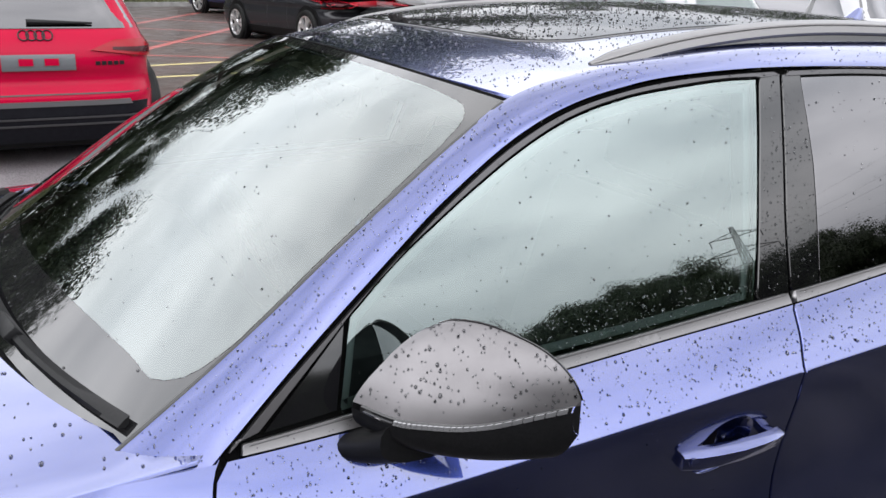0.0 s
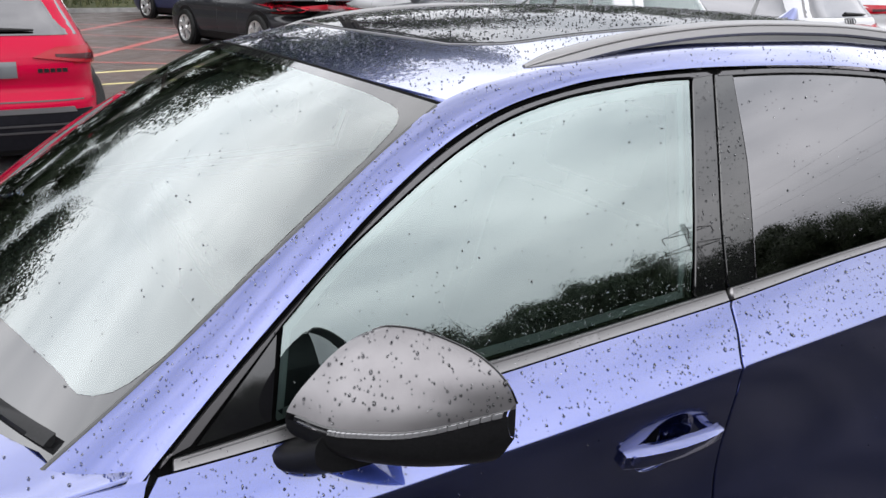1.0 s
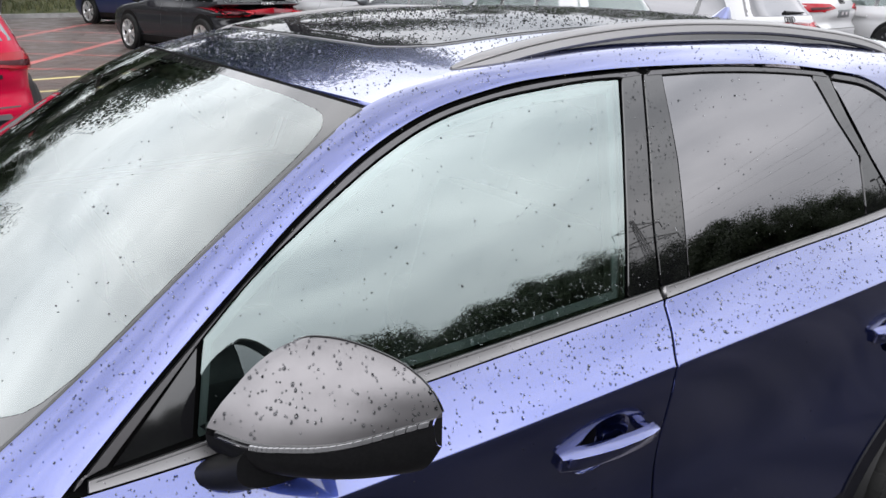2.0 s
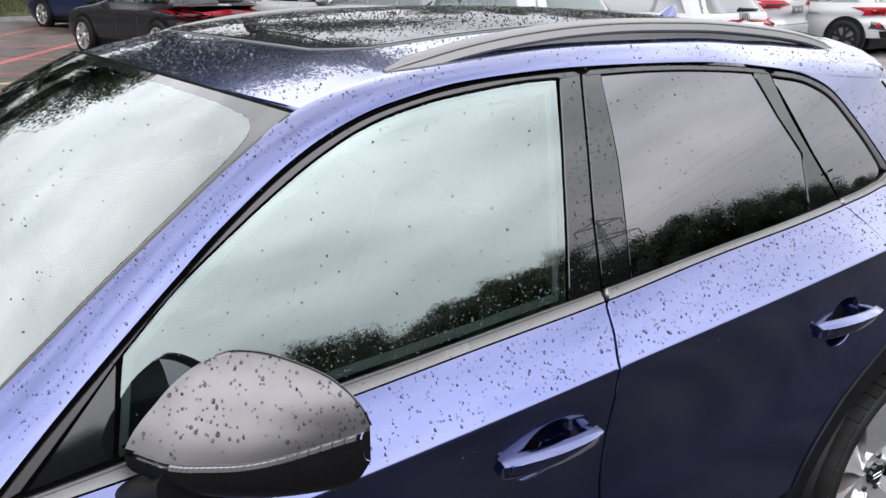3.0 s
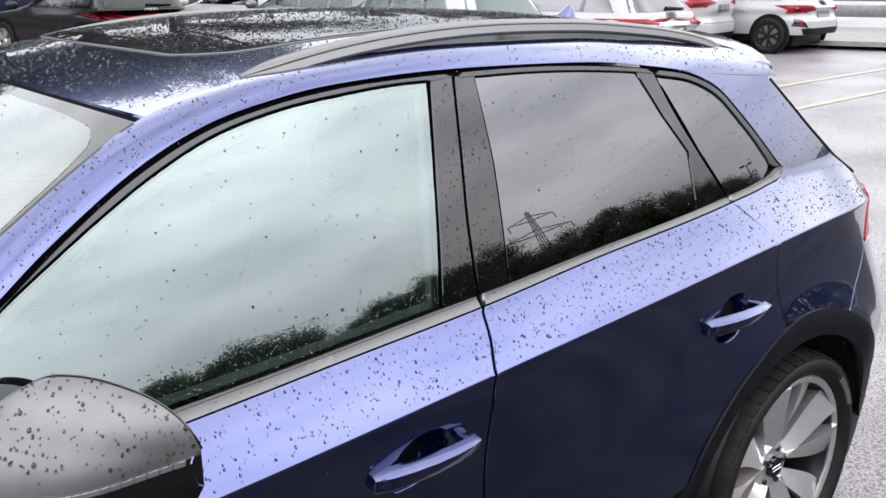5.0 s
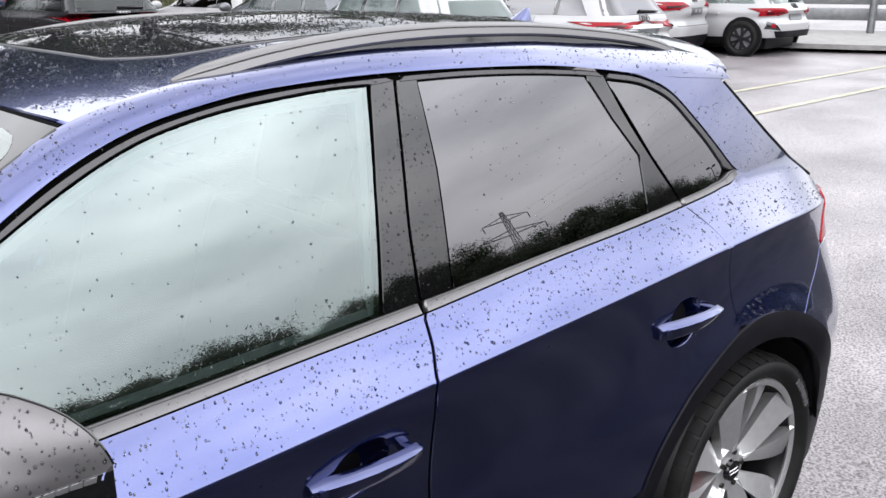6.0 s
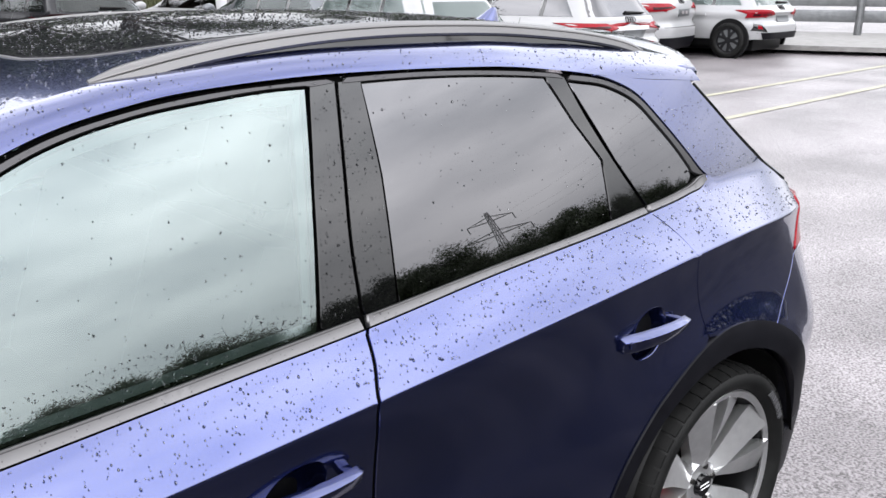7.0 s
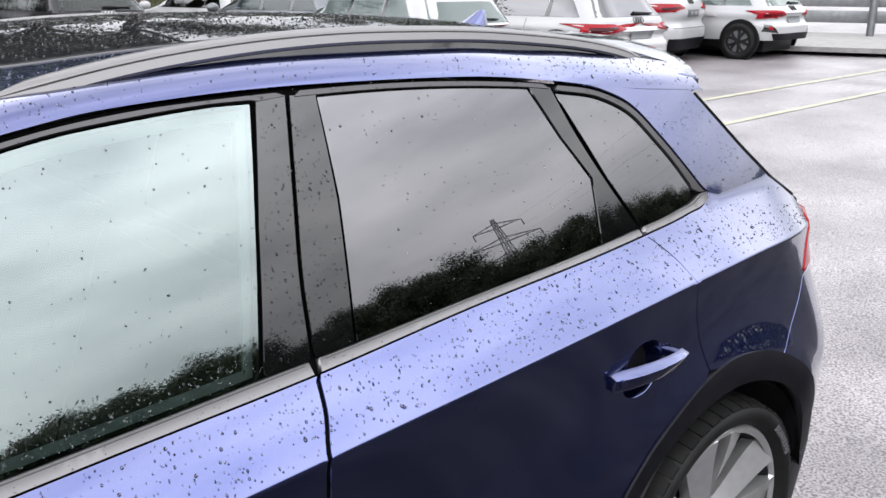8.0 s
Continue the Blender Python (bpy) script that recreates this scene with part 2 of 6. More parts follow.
def tube(bm, a, b, r, r2=None, sides=8):
    a, b = Vector(a), Vector(b)
    m = Matrix.Translation((a + b) / 2) @ (b - a).to_track_quat("Z", "Y").to_matrix().to_4x4()
    bmesh.ops.create_cone(bm, cap_ends=True, segments=sides, radius1=r, radius2=r if r2 is None else r2, depth=(b - a).length, matrix=m)
    return bm


def loft(bm, rings, closed=True, caps=True):
    """Rings of points of equal number, joined one to the next."""
    rows = [[bm.verts.new(p) for p in ring] for ring in rings]
    n = len(rows[0])
    for a, b in zip(rows, rows[1:]):
        for i in range(n if closed else n - 1):
            j = (i + 1) % n
            bm.faces.new((a[i], a[j], b[j], b[i]))
    if caps and closed:
        bm.faces.new(rows[0][::-1])
        bm.faces.new(rows[-1])
    return bm


def curve(pts):
    """A smooth function through (x, value) pairs."""
    xs = np.array([p[0] for p in pts], float)
    vs = np.array([p[1] for p in pts], float)
    d = np.diff(vs) / np.diff(xs)
    m = np.empty(len(xs))
    m[0], m[-1] = d[0], d[-1]
    m[1:-1] = (d[:-1] * np.diff(xs)[1:] + d[1:] * np.diff(xs)[:-1]) / (xs[2:] - xs[:-2])

    def f(x):
        i = int(np.clip(np.searchsorted(xs, x) - 1, 0, len(xs) - 2))
        h = xs[i + 1] - xs[i]
        s = (x - xs[i]) / h
        if s < 0:
            return float(vs[0] + m[0] * (x - xs[0]))
        if s > 1:
            return float(vs[-1] + m[-1] * (x - xs[-1]))
        return float(vs[i] * (1 + 2 * s) * (1 - s) ** 2 + h * m[i] * s * (1 - s) ** 2 + vs[i + 1] * s * s * (3 - 2 * s) + h * m[i + 1] * s * s * (s - 1))
    return f


def smooth_line(pts, step=0.02):
    """A smooth polyline through 2D or 3D points, in even steps."""
    p = np.array(pts, float)
    d = np.r_[0, np.cumsum(np.linalg.norm(np.diff(p, axis=0), axis=1))]
    fs = [curve(list(zip(d, p[:, k]))) for k in range(p.shape[1])]
    n = max(2, int(round(d[-1] / step)) + 1)
    return [tuple(f(s) for f in fs) for s in np.linspace(0, d[-1], n)]


def straight(pts, step=0.02):
    out = []
    for a, b in zip(pts, pts[1:]):
        n = max(1, int(math.dist(a, b) / step))
        out += [tuple(np.array(a) + (np.array(b) - np.array(a)) * i / n) for i in range(n)]
    return out + [tuple(pts[-1])]


def within(p, poly):
    x, y = p
    hit = False
    for (x0, y0), (x1, y1) in zip(poly, poly[1:] + poly[:1]):
        if (y0 > y) != (y1 > y) and x < (x1 - x0) * (y - y0) / (y1 - y0) + x0:
            hit = not hit
    return hit


def inset(poly, d):
    """The closed outline moved inwards by d."""
    p = np.array(poly, float)
    t = np.roll(p, -1, 0) - np.roll(p, 1, 0)
    t /= np.linalg.norm(t, axis=1)[:, None] + 1e-9
    n = np.stack([-t[:, 1], t[:, 0]], 1)
    area = np.sum(p[:, 0] * np.roll(p[:, 1], -1) - np.roll(p[:, 0], -1) * p[:, 1])
    return [tuple(q) for q in p + n * d * (1 if area > 0 else -1)]


def panel(name, outline, surface, material, parent, off=0.0, thick=0.012, step=0.03, holes=(), rows=(), flip=False, label="", round_edge=0.0):
    """A sheet cut to the outline (and holes) in the two parameters of a surface, with turned-in edges.
    surface(u, v) gives the place; off lifts the sheet along the normal; rows are extra points that keep a crease crisp."""
    loops = [list(map(tuple, outline))] + [list(map(tuple, h)) for h in holes]
    us, vs = [p[0] for p in loops[0]], [p[1] for p in loops[0]]
    edge = np.array([p for l in loops for p in l])
    pts, edges = [tuple(p) for p in edge], []
    k = 0
    for l in loops:
        edges += [(k + i, k + (i + 1) % len(l)) for i in range(len(l))]
        k += len(l)

    def free(p, gap):
        return np.min(np.hypot(edge[:, 0] - p[0], edge[:, 1] - p[1])) > gap and within(p, loops[0]) and not any(within(p, h) for h in loops[1:])
    extra = [p for p in rows if free(p, step * 0.22)]
    ex = np.array(extra) if extra else None
    for i in range(int((max(us) - min(us)) / step) + 1):
        for j in range(int((max(vs) - min(vs)) / step) + 1):
            p = (min(us) + (i + 0.5 * (j % 2)) * step, min(vs) + j * step)
            if free(p, step * 0.5) and (ex is None or np.min(np.hypot(ex[:, 0] - p[0], ex[:, 1] - p[1])) > step * 0.45):
                extra.append(p)
    pts += extra
    from mathutils.geometry import delaunay_2d_cdt
    v2, _, f2, _, _, _ = delaunay_2d_cdt([Vector(p) for p in pts], edges, [], 0, 1e-7)
    v2 = [tuple(v) for v in v2]
    faces = []
    for f in f2:
        c = (sum(v2[i][0] for i in f) / 3, sum(v2[i][1] for i in f) / 3)
        if within(c, loops[0]) and not any(within(c, h) for h in loops[1:]):
            faces.append(tuple(f))
    e = 0.004
    places, normals = [], []
    for u, v in v2:
        q = Vector(surface(u, v))
        n = (Vector(surface(u + e, v)) - Vector(surface(u - e, v))).cross(Vector(surface(u, v + e)) - Vector(surface(u, v - e)))
        n = n.normalized() * (-1 if flip else 1)
        places.append(q + n * off)
        normals.append(n)
    wound = []
    for a, b, c in faces:
        g = (places[b] - places[a]).cross(places[c] - places[a])
        wound.append((a, b, c) if g.dot(normals[a]) > 0 else (a, c, b))
    # turned-in edge
    count = {}
    for f in wound:
        for a, b in zip(f, f[1:] + f[:1]):
            count[(a, b)] = 1
    rim = [(a, b) for a, b in count if (b, a) not in count]
    verts, norms, all_faces = list(places), list(normals), list(wound)
    if thick:
        top, low = {}, {}
        for a, b in rim:
            out = (places[b] - places[a]).cross(normals[a])
            for i in (a, b):
                top.setdefault(i, Vector())
                top[i] += out.normalized() if out.length > 0 else Vector()
        ids = {}
        for i, out in top.items():
            out = out.normalized()
            ids[i] = len(verts)
            verts += [places[i], places[i] - normals[i] * thick]
            norms += [(out * 0.8 + normals[i] * 0.6).normalized(), out]
        for a, b in rim:
            all_faces.append((ids[b], ids[a], ids[a] + 1, ids[b] + 1))
    return part(name, mesh_of(name, verts, all_faces, material, True, norms), material, parent, label)


def ribbon(name, line, width, material, parent, surface=None, lift=0.002, label=""):
    """A flat strip of even width along a line of points in two parameters."""
    p = np.array(line, float)
    t = np.gradient(p, axis=0)
    t /= np.linalg.norm(t, axis=1)[:, None]
    n = np.stack([-t[:, 1], t[:, 0]], 1) * width / 2
    verts, faces = [], []
    for a, b in zip(p - n, p + n):
        for q in (a, b):
            v = Vector(surface(*q))
            verts.append(v + Vector((0, 0, lift)))
    for i in range(len(p) - 1):
        faces.append((2 * i, 2 * i + 2, 2 * i + 3, 2 * i + 1))
    return part(name, mesh_of(name, verts, faces, material, False), material, parent, label)


def thing(name, label, category, at=(0, 0, 0), turn=0.0, group="", kind=""):
    ob = new(name)
    ob.empty_display_size = 0.2
    ob.matrix_world = pose(*at, 0, 0, turn)
    return tagged(ob, label, category, group, kind)


# ---- ground ----
def ground_z(x, y):
    """Level where the blue car stands, then a slight rise across the car park."""
    d = math.hypot(max(abs(x - 1.4) - 2.0, 0), max(abs(y) - 0.9, 0))
    k = min(1.0, d / 3.0)
    return math.tanh((0.019 * (x - 1.4) + 0.022 * (y + 0.9)) * k * k * (3 - 2 * k))


def ground_at(x, y):
    return (x, y, ground_z(x, y))


def build_ground():
    reach = [0, 1, 2, 3, 4, 5, 6, 8, 10, 12, 14, 16, 18, 20, 23, 26, 30, 36, 45, 60, 90, 150, 300, 700, 2000]
    xs = [1.4 - r for r in reach[:0:-1]] + [1.4 + r for r in reach]
    ys = [-r for r in reach[:0:-1]] + list(reach)
    verts = [ground_at(x, y) for x in xs for y in ys]
    n = len(ys)
    faces = [(i * n + j, (i + 1) * n + j, (i + 1) * n + j + 1, i * n + j + 1) for i in range(len(xs) - 1) for j in range(n - 1)]
    tagged(part("ground", mesh_of("ground", verts, faces, ASPHALT), ASPHALT, None), "rough wet grey asphalt of an open car park", "ground", kind="structure")


build_ground()


# ---- the blue car's surfaces; x runs from its front axle to its tail, y = 0 is its middle ----
belt_z = curve([(-0.9, 0.93), (-0.4, 1.0), (0, 1.03), (0.4, 1.05), (0.657, 1.066), (1.2, 1.092), (1.743, 1.117), (2.2, 1.138), (2.63, 1.158), (3.0, 1.172), (3.5, 1.175)])
belt_y = curve([(-0.9, 0.66), (-0.6, 0.79), (0, 0.865), (0.4, 0.878), (0.657, 0.874), (1.2, 0.858), (1.743, 0.835), (2.2, 0.808), (2.63, 0.776), (3.0, 0.738), (3.3, 0.69), (3.6, 0.62)])
crease_z = curve([(-0.9, 0.84), (-0.4, 0.92), (0, 0.958), (0.8, 0.962), (1.2, 0.974), (1.707, 0.998), (2.2, 1.023), (2.694, 1.05), (3.0, 1.058), (3.35, 1.045), (3.6, 1.03)])
crease_y = curve([(-0.9, 0.72), (-0.6, 0.85), (-0.4, 0.9), (0, 0.935), (0.8, 0.937), (1.2, 0.93), (1.707, 0.92), (2.2, 0.908), (2.694, 0.892), (3.0, 0.87), (3.2, 0.842), (3.3, 0.818), (3.4, 0.78), (3.5, 0.72), (3.6, 0.63)])
low_y = curve([(-0.9, 0.76), (-0.6, 0.88), (-0.3, 0.93), (0, 0.937), (0.35, 0.92), (0.8, 0.882), (1.2, 0.873), (1.9, 0.868), (2.2, 0.876), (2.5, 0.905), (2.8, 0.922), (3.05, 0.928), (3.2, 0.922), (3.35, 0.89), (3.48, 0.825), (3.6, 0.73)])


def haunch(x, z):
    """The flare that runs round above the rear wheel."""
    dx, dz = x - 2.845, z - 0.352
    if dz < 0.2 or abs(dx) > 0.6:
        return 0.0
    a = math.atan2(dz, dx)
    return 0.026 * math.exp(-((math.hypot(dx, dz) - 0.48) / 0.068) ** 2) * max(0.0, math.sin(min(math.pi, max(0.0, (a - 0.4) / 1.9 * math.pi))))


def side_y(x, z):
    zb, yb, zc, yc = belt_z(x), belt_y(x), crease_z(x), crease_y(x)
    if z >= zb:
        d = z - zb
        return yb - 0.33 * d - 0.19 * d * d
    if z >= zc:
        s = (z - zc) / (zb - zc)
        return yc + (yb - yc) * s * (1.2 - 0.2 * s)
    t = (zc - z) / (zc - 0.68)
    yl = low_y(x) + haunch(x, z)
    if t <= 1:
        k = t * t * (3 - 2 * t)
        return yc + (yl - yc) * k - 0.035 * t * (1 - t) ** 1.5
    return yl - 0.14 * (0.68 - z) ** 1.6


def left(x, z):
    return (x, -side_y(x, z), z)


def right(x, z):
    return (x, side_y(x, z), z)


def crease_rows(x0, x1):
    xs = np.arange(x0, x1, 0.016)
    return [(x, crease_z(x) + d) for d in (-0.03, -0.013, -0.004, 0.004, 0.013, 0.03) for x in xs] + [(x, crease_z(x) - d) for d in (0.06, 0.09) for x in xs[::2]]


def with_crease(line):
    """Points added where a joint crosses the crease, so that the edge of a panel keeps it crisp."""
    out = []
    for p, q in zip(line, line[1:]):
        out.append(p)
        f, g = p[1] - crease_z(p[0]), q[1] - crease_z(q[0])
        if f * g < 0:
            t = f / (f - g)
            out += [(p[0] + (q[0] - p[0]) * k, p[1] + (q[1] - p[1]) * k) for k in (t - 0.25, t, t + 0.25) if 0.05 < k < 0.95]
    return out + [line[-1]]


# the rim of the side windows: over the top from the front, and along the waist
DLO_TOP = smooth_line([(0.655, 1.066), (0.704, 1.108), (0.84, 1.213), (0.94, 1.285), (1.032, 1.348), (1.165, 1.424), (1.287, 1.472), (1.413, 1.499), (1.55, 1.515), (1.69, 1.521), (1.815, 1.523), (2.04, 1.521), (2.214, 1.512), (2.44, 1.49), (2.609, 1.461), (2.70, 1.424), (2.79, 1.345), (2.876, 1.258), (2.925, 1.208), (2.95, 1.19)], 0.015)
dlo_top = curve(DLO_TOP[:-4:4] + [DLO_TOP[-1]])
waist_low = curve([(0.5, 1.054), (0.655, 1.054), (1.2, 1.075), (1.42, 1.086), (1.74, 1.1), (2.06, 1.12), (2.46, 1.137), (2.63, 1.146), (2.83, 1.159), (2.92, 1.17), (2.95, 1.184)])
waist_high = curve([(0.66, 1.071), (1.11, 1.096), (1.31, 1.104), (1.627, 1.119), (1.82, 1.127), (2.066, 1.139), (2.38, 1.151), (2.59, 1.162), (2.8, 1.176), (2.87, 1.186), (2.9, 1.196)])
B_GAP = with_crease(smooth_line([(1.815, 1.523), (1.779, 1.37), (1.752, 1.238), (1.74, 1.117), (1.731, 1.051), (1.709, 0.998), (1.711, 0.93), (1.725, 0.766), (1.74, 0.62), (1.745, 0.36)], 0.015))
C_GAP = smooth_line([(2.44, 1.49), (2.48, 1.392), (2.545, 1.281), (2.633, 1.157)], 0.015)
DOOR_END = with_crease(smooth_line([(2.633, 1.152), (2.665, 1.121), (2.688, 1.088), (2.696, 1.051), (2.702, 0.99), (2.715, 0.92), (2.738, 0.835)], 0.015))
A_GAP = with_crease(smooth_line([(0.655, 1.06), (0.646, 1.045), (0.637, 1.015), (0.628, 0.95), (0.63, 0.7), (0.625, 0.36)], 0.015))
AXLES, AXLE_Z = (0.0, 2.845), 0.352


GATE_GAP = smooth_line([(3.05, 0.798), (3.15, 0.85), (3.25, 0.91), (3.34, 0.985), (3.41, 1.062)], 0.02)


def arch(x0, radius, a0, a1, step=0.03):
    """An arc over an axle; the outer line of the trim draws in towards the front of the car."""
    n = int(abs(a1 - a0) * radius / step) + 2
    pts = []
    for a in np.linspace(a0, a1, n):
        k = min(1.0, max(0.0, (a - 1.55) / 0.9)) if radius > 0.45 else 0.0
        q = radius * (1 - 0.06 * k * k * (3 - 2 * k))
        pts.append((x0 + q * math.cos(a), AXLE_Z + q * math.sin(a)))
    return pts


def shifted(line, dx):
    return [(x + dx, z) for x, z in line]


def along(f, x0, x1, step=0.018):
    n = max(2, int(abs(x1 - x0) / step) + 1)
    return [(x, f(x)) for x in np.linspace(x0, x1, n)]


def handle(parent, side, x0, zmid):
    """A pull handle: a wedge at its front, a bar behind it, over a dished cup."""
    s = -1 if side is left else 1
    bm = bmesh.new()
    rings = []
    stations = [(0.0, 0.013, 0.006, 0.005), (0.002, 0.017, 0.009, 0.01), (0.03, 0.0185, 0.014, 0.022), (0.07, 0.018, 0.014, 0.032), (0.115, 0.0165, 0.0135, 0.039), (0.16, 0.0145, 0.0125, 0.041), (0.195, 0.013, 0.012, 0.039), (0.216, 0.012, 0.011, 0.034), (0.225, 0.01, 0.009, 0.029), (0.229, 0.006, 0.005, 0.024)]
    for dx, hz, hy, out in stations:
        x = x0 + 0.012 + dx
        z = zmid + 0.06 * dx - 0.012
        y = side_y(x, z) + out - hy * 0.5
        rings.append([(x, s * (y + hy * dy), z + hz * dz) for dy, dz in ((-1.0, 0.9), (-0.85, 1.0), (0.85, 0.62), (0.97, 0.52), (0.62, -0.85), (0.45, -1.0), (-1.0, -0.9))])
    loft(bm, rings)
    grip = part("handle", bm, BLUE, parent, "blue painted pull handle beaded with rain")
    # feet that join the bar to the door
    for dx, w in ((0.042, 0.02), (0.218, 0.011)):
        x = x0 + dx
        z = zmid + 0.06 * dx - 0.012
        y = side_y(x, z)
        b2 = bmesh.new()
        box(b2, x - w, x + w, s * y - 0.02 if s > 0 else -y - 0.025, s * y + 0.025 if s > 0 else -y + 0.02, z - 0.009, z + 0.009, 0.005)
        part("handle_foot", b2, BLUE, parent)
    return grip


def cup_outline(x0, zmid):
    """A rounded oval, leaning back a little at its top."""
    out = []
    for a in np.linspace(0, 2 * math.pi, 32, endpoint=False):
        c, n = math.cos(a), math.sin(a)
        z = 0.06 * math.copysign(abs(n) ** 0.85, n)
        out.append((x0 + 0.118 + 0.062 * math.copysign(abs(c) ** 0.85, c) + 0.2 * z, zmid - 0.01 + z))
    return out


def cup(parent, side, x0, zmid):
    s = -1 if side is left else 1
    rim = cup_outline(x0, zmid)
    cx, cz = x0 + 0.118, zmid - 0.01
    rings = []
    for k, deep in ((1.0, -0.001), (0.985, 0.003), (0.96, 0.012), (0.92, 0.026), (0.86, 0.046), (0.6, 0.062), (0.25, 0.066)):
        ring = []
        for x, z in rim:
            px, pz = cx + (x - cx) * k, cz + (z - cz) * k - deep * 0.55
            ring.append((px, s * (side_y(px, cz) + (side_y(x, z) - side_y(x, cz)) * k - deep), pz))
        rings.append(ring)
    bm = loft(bmesh.new(), rings, caps=False)
    bm.faces.new([v for v in list(bm.verts)[-len(rim):]])
    part("handle_cup", bm, BLUE, parent)


def build_side(car, side):
    flip = side is left
    F = dict(flip=not flip)  # the surface's own normal points inwards on the left side
    H1, H2 = (1.426, 0.886), (2.388, 0.911)
    # front wing
    wing = along(waist_low, 0.645, 0.5)[::1] + [(x, belt_z(x)) for x in np.arange(0.48, -0.62, -0.03)]
    wing += straight([(-0.62, belt_z(-0.62)), (-0.62, 0.6), (-0.42, 0.58)])[1:]
    wing += arch(0.0, 0.484, math.pi - 0.46, 0.35)[1:]
    wing += straight([(0.5, 0.36), (0.617, 0.36)])
    wing += [(x - 0.0045, z) for x, z in A_GAP[::-1]]
    panel("front_wing", wing, side, BLUE, car, rows=crease_rows(-0.6, 0.62), **F)
    # front door
    door = [(x + 0.0, z) for x, z in along(waist_low, 0.66, 1.738)] + shifted([p for p in B_GAP if p[1] < 1.1], -0.0042)
    door += along(lambda x: 0.36, 1.74, 0.633)[:-1] + [(x + 0.001, z) for x, z in A_GAP[:1:-1]]
    fd = panel("front_door", door, side, BLUE, car, rows=crease_rows(0.64, 1.72), holes=[cup_outline(*H1)], **F)
    cup(fd, side, *H1)
    handle(fd, side, *H1)
    # rear door
    door = along(waist_low, 1.746, 2.632) + shifted(DOOR_END[1:], -0.003) + arch(2.845, 0.484, 1.78, 2.86)[1:] + along(lambda x: 0.36 if x < 2.2 else 0.36 + (x - 2.2) * 0.7, 2.33, 1.752)[0:]
    door += shifted([p for p in B_GAP if p[1] < 1.1][::-1], 0.0046)
    rd = panel("rear_door", door, side, BLUE, car, rows=crease_rows(1.75, 2.7), holes=[cup_outline(*H2)], **F)
    cup(rd, side, *H2)
    handle(rd, side, *H2)
    # black strips added in the door gaps, standing in for their deep shade
    for line in ([p for p in B_GAP if p[1] < 1.098], DOOR_END[2:], A_GAP[1:]):
        panel("gap_shade", shifted(line, -0.011) + shifted(line[::-1], 0.011), side, JOINT, car, off=-0.006, thick=0.0, step=0.05, **F)
    # quarter panel: pillar behind the last window, shoulder, and down to the arch
    i = next(k for k, p in enumerate(DLO_TOP) if p[0] > 2.55)
    q = [(x, z) for x, z in DLO_TOP[i:]] + along(waist_low, 2.945, 2.637)[1:] + shifted(DOOR_END[1:], 0.0015)
    q += arch(2.845, 0.484, 1.755, 1.13)[1:]
    q += GATE_GAP
    q += smooth_line([(3.418, 1.075), (3.416, 1.113), (3.309, 1.176), (3.165, 1.272), (3.067, 1.35), (2.98, 1.423)], 0.02)
    q += smooth_line([(2.976, 1.4305), (2.9, 1.437), (2.75, 1.45), (2.64, 1.464), (2.565, 1.472)], 0.02)[:-1]
    panel("quarter_panel", q, side, BLUE, car, rows=crease_rows(2.7, 3.4), **F)
    edge = smooth_line([(3.405, 1.11), (3.303, 1.181), (3.16, 1.277), (3.062, 1.355), (2.985, 1.42)], 0.02)
    bm = bmesh.new()
    loft(bm, [[Vector(side(x, z)) + Vector((dx, 0, dz)) for dx, dz in ((0.0, 0.002), (0.004, 0.004), (0.011, 0.003), (0.01, -0.008), (0.0, -0.006))] for x, z in edge])
    part("rear_glass_edge", bm, GLOSS_BLACK, car, "gloss black strip beside the rear glass")
    # bumper corner and tail lamp round the side
    lamp = GATE_GAP[int(len(GATE_GAP) * 0.62):]
    bump = [(x + 0.003, z - 0.003) for x, z in GATE_GAP[:int(len(GATE_GAP) * 0.62)]] + straight([(3.29, 0.93), (3.42, 0.925), (3.58, 0.925), (3.58, 0.30), (3.25, 0.30)], 0.04) + arch(2.845, 0.484, 0.0, 1.12, 0.03)[0:]
    panel("bumper_corner", bump, side, BLUE, car, step=0.04, **F)
    lens = [(x + 0.004, z) for x, z in lamp] + straight([(3.43, 1.062), (3.58, 1.045), (3.58, 0.935), (3.42, 0.935), (3.31, 0.94)], 0.03)
    panel("tail_lamp", lens, side, LENS_RED, car, off=0.004, step=0.03, label="red tail lamp wrapped round the corner", **F)
    panel("bumper_cladding", straight([(3.22, 0.40), (3.58, 0.42), (3.58, 0.22), (3.16, 0.22), (3.22, 0.40)], 0.04)[:-1], side, CLADDING, car, off=0.006, thick=0.02, step=0.05, **F)
    # lower cladding and arch trims
    for x0, a0, a1 in ((0.0, 0.05, math.pi - 0.2), (2.845, 0.16, math.pi - 0.05)):
        outer = arch(x0, 0.487, a0, a1, 0.025)
        inner = arch(x0, 0.415, a1, a0, 0.025)
        panel("wheel_arch_trim", outer + inner, side, CLADDING, car, off=0.006, thick=0.05, step=0.04, **F)
    panel("sill", straight([(0.47, 0.355), (2.36, 0.355), (2.40, 0.2), (0.42, 0.2)], 0.05), side, CLADDING, car, off=0.004, thick=0.04, step=0.06, **F)

    # window surround: black seal behind, then the grey trim, glass and pillars
    ring = DLO_TOP + along(waist_low, 2.945, 0.66)
    glass_top = smooth_line([(0.858, 1.208), (0.94, 1.270), (1.026, 1.323), (1.096, 1.363), (1.203, 1.417), (1.281, 1.448), (1.42, 1.480), (1.55, 1.494), (1.684, 1.502), (1.742, 1.502)], 0.015)
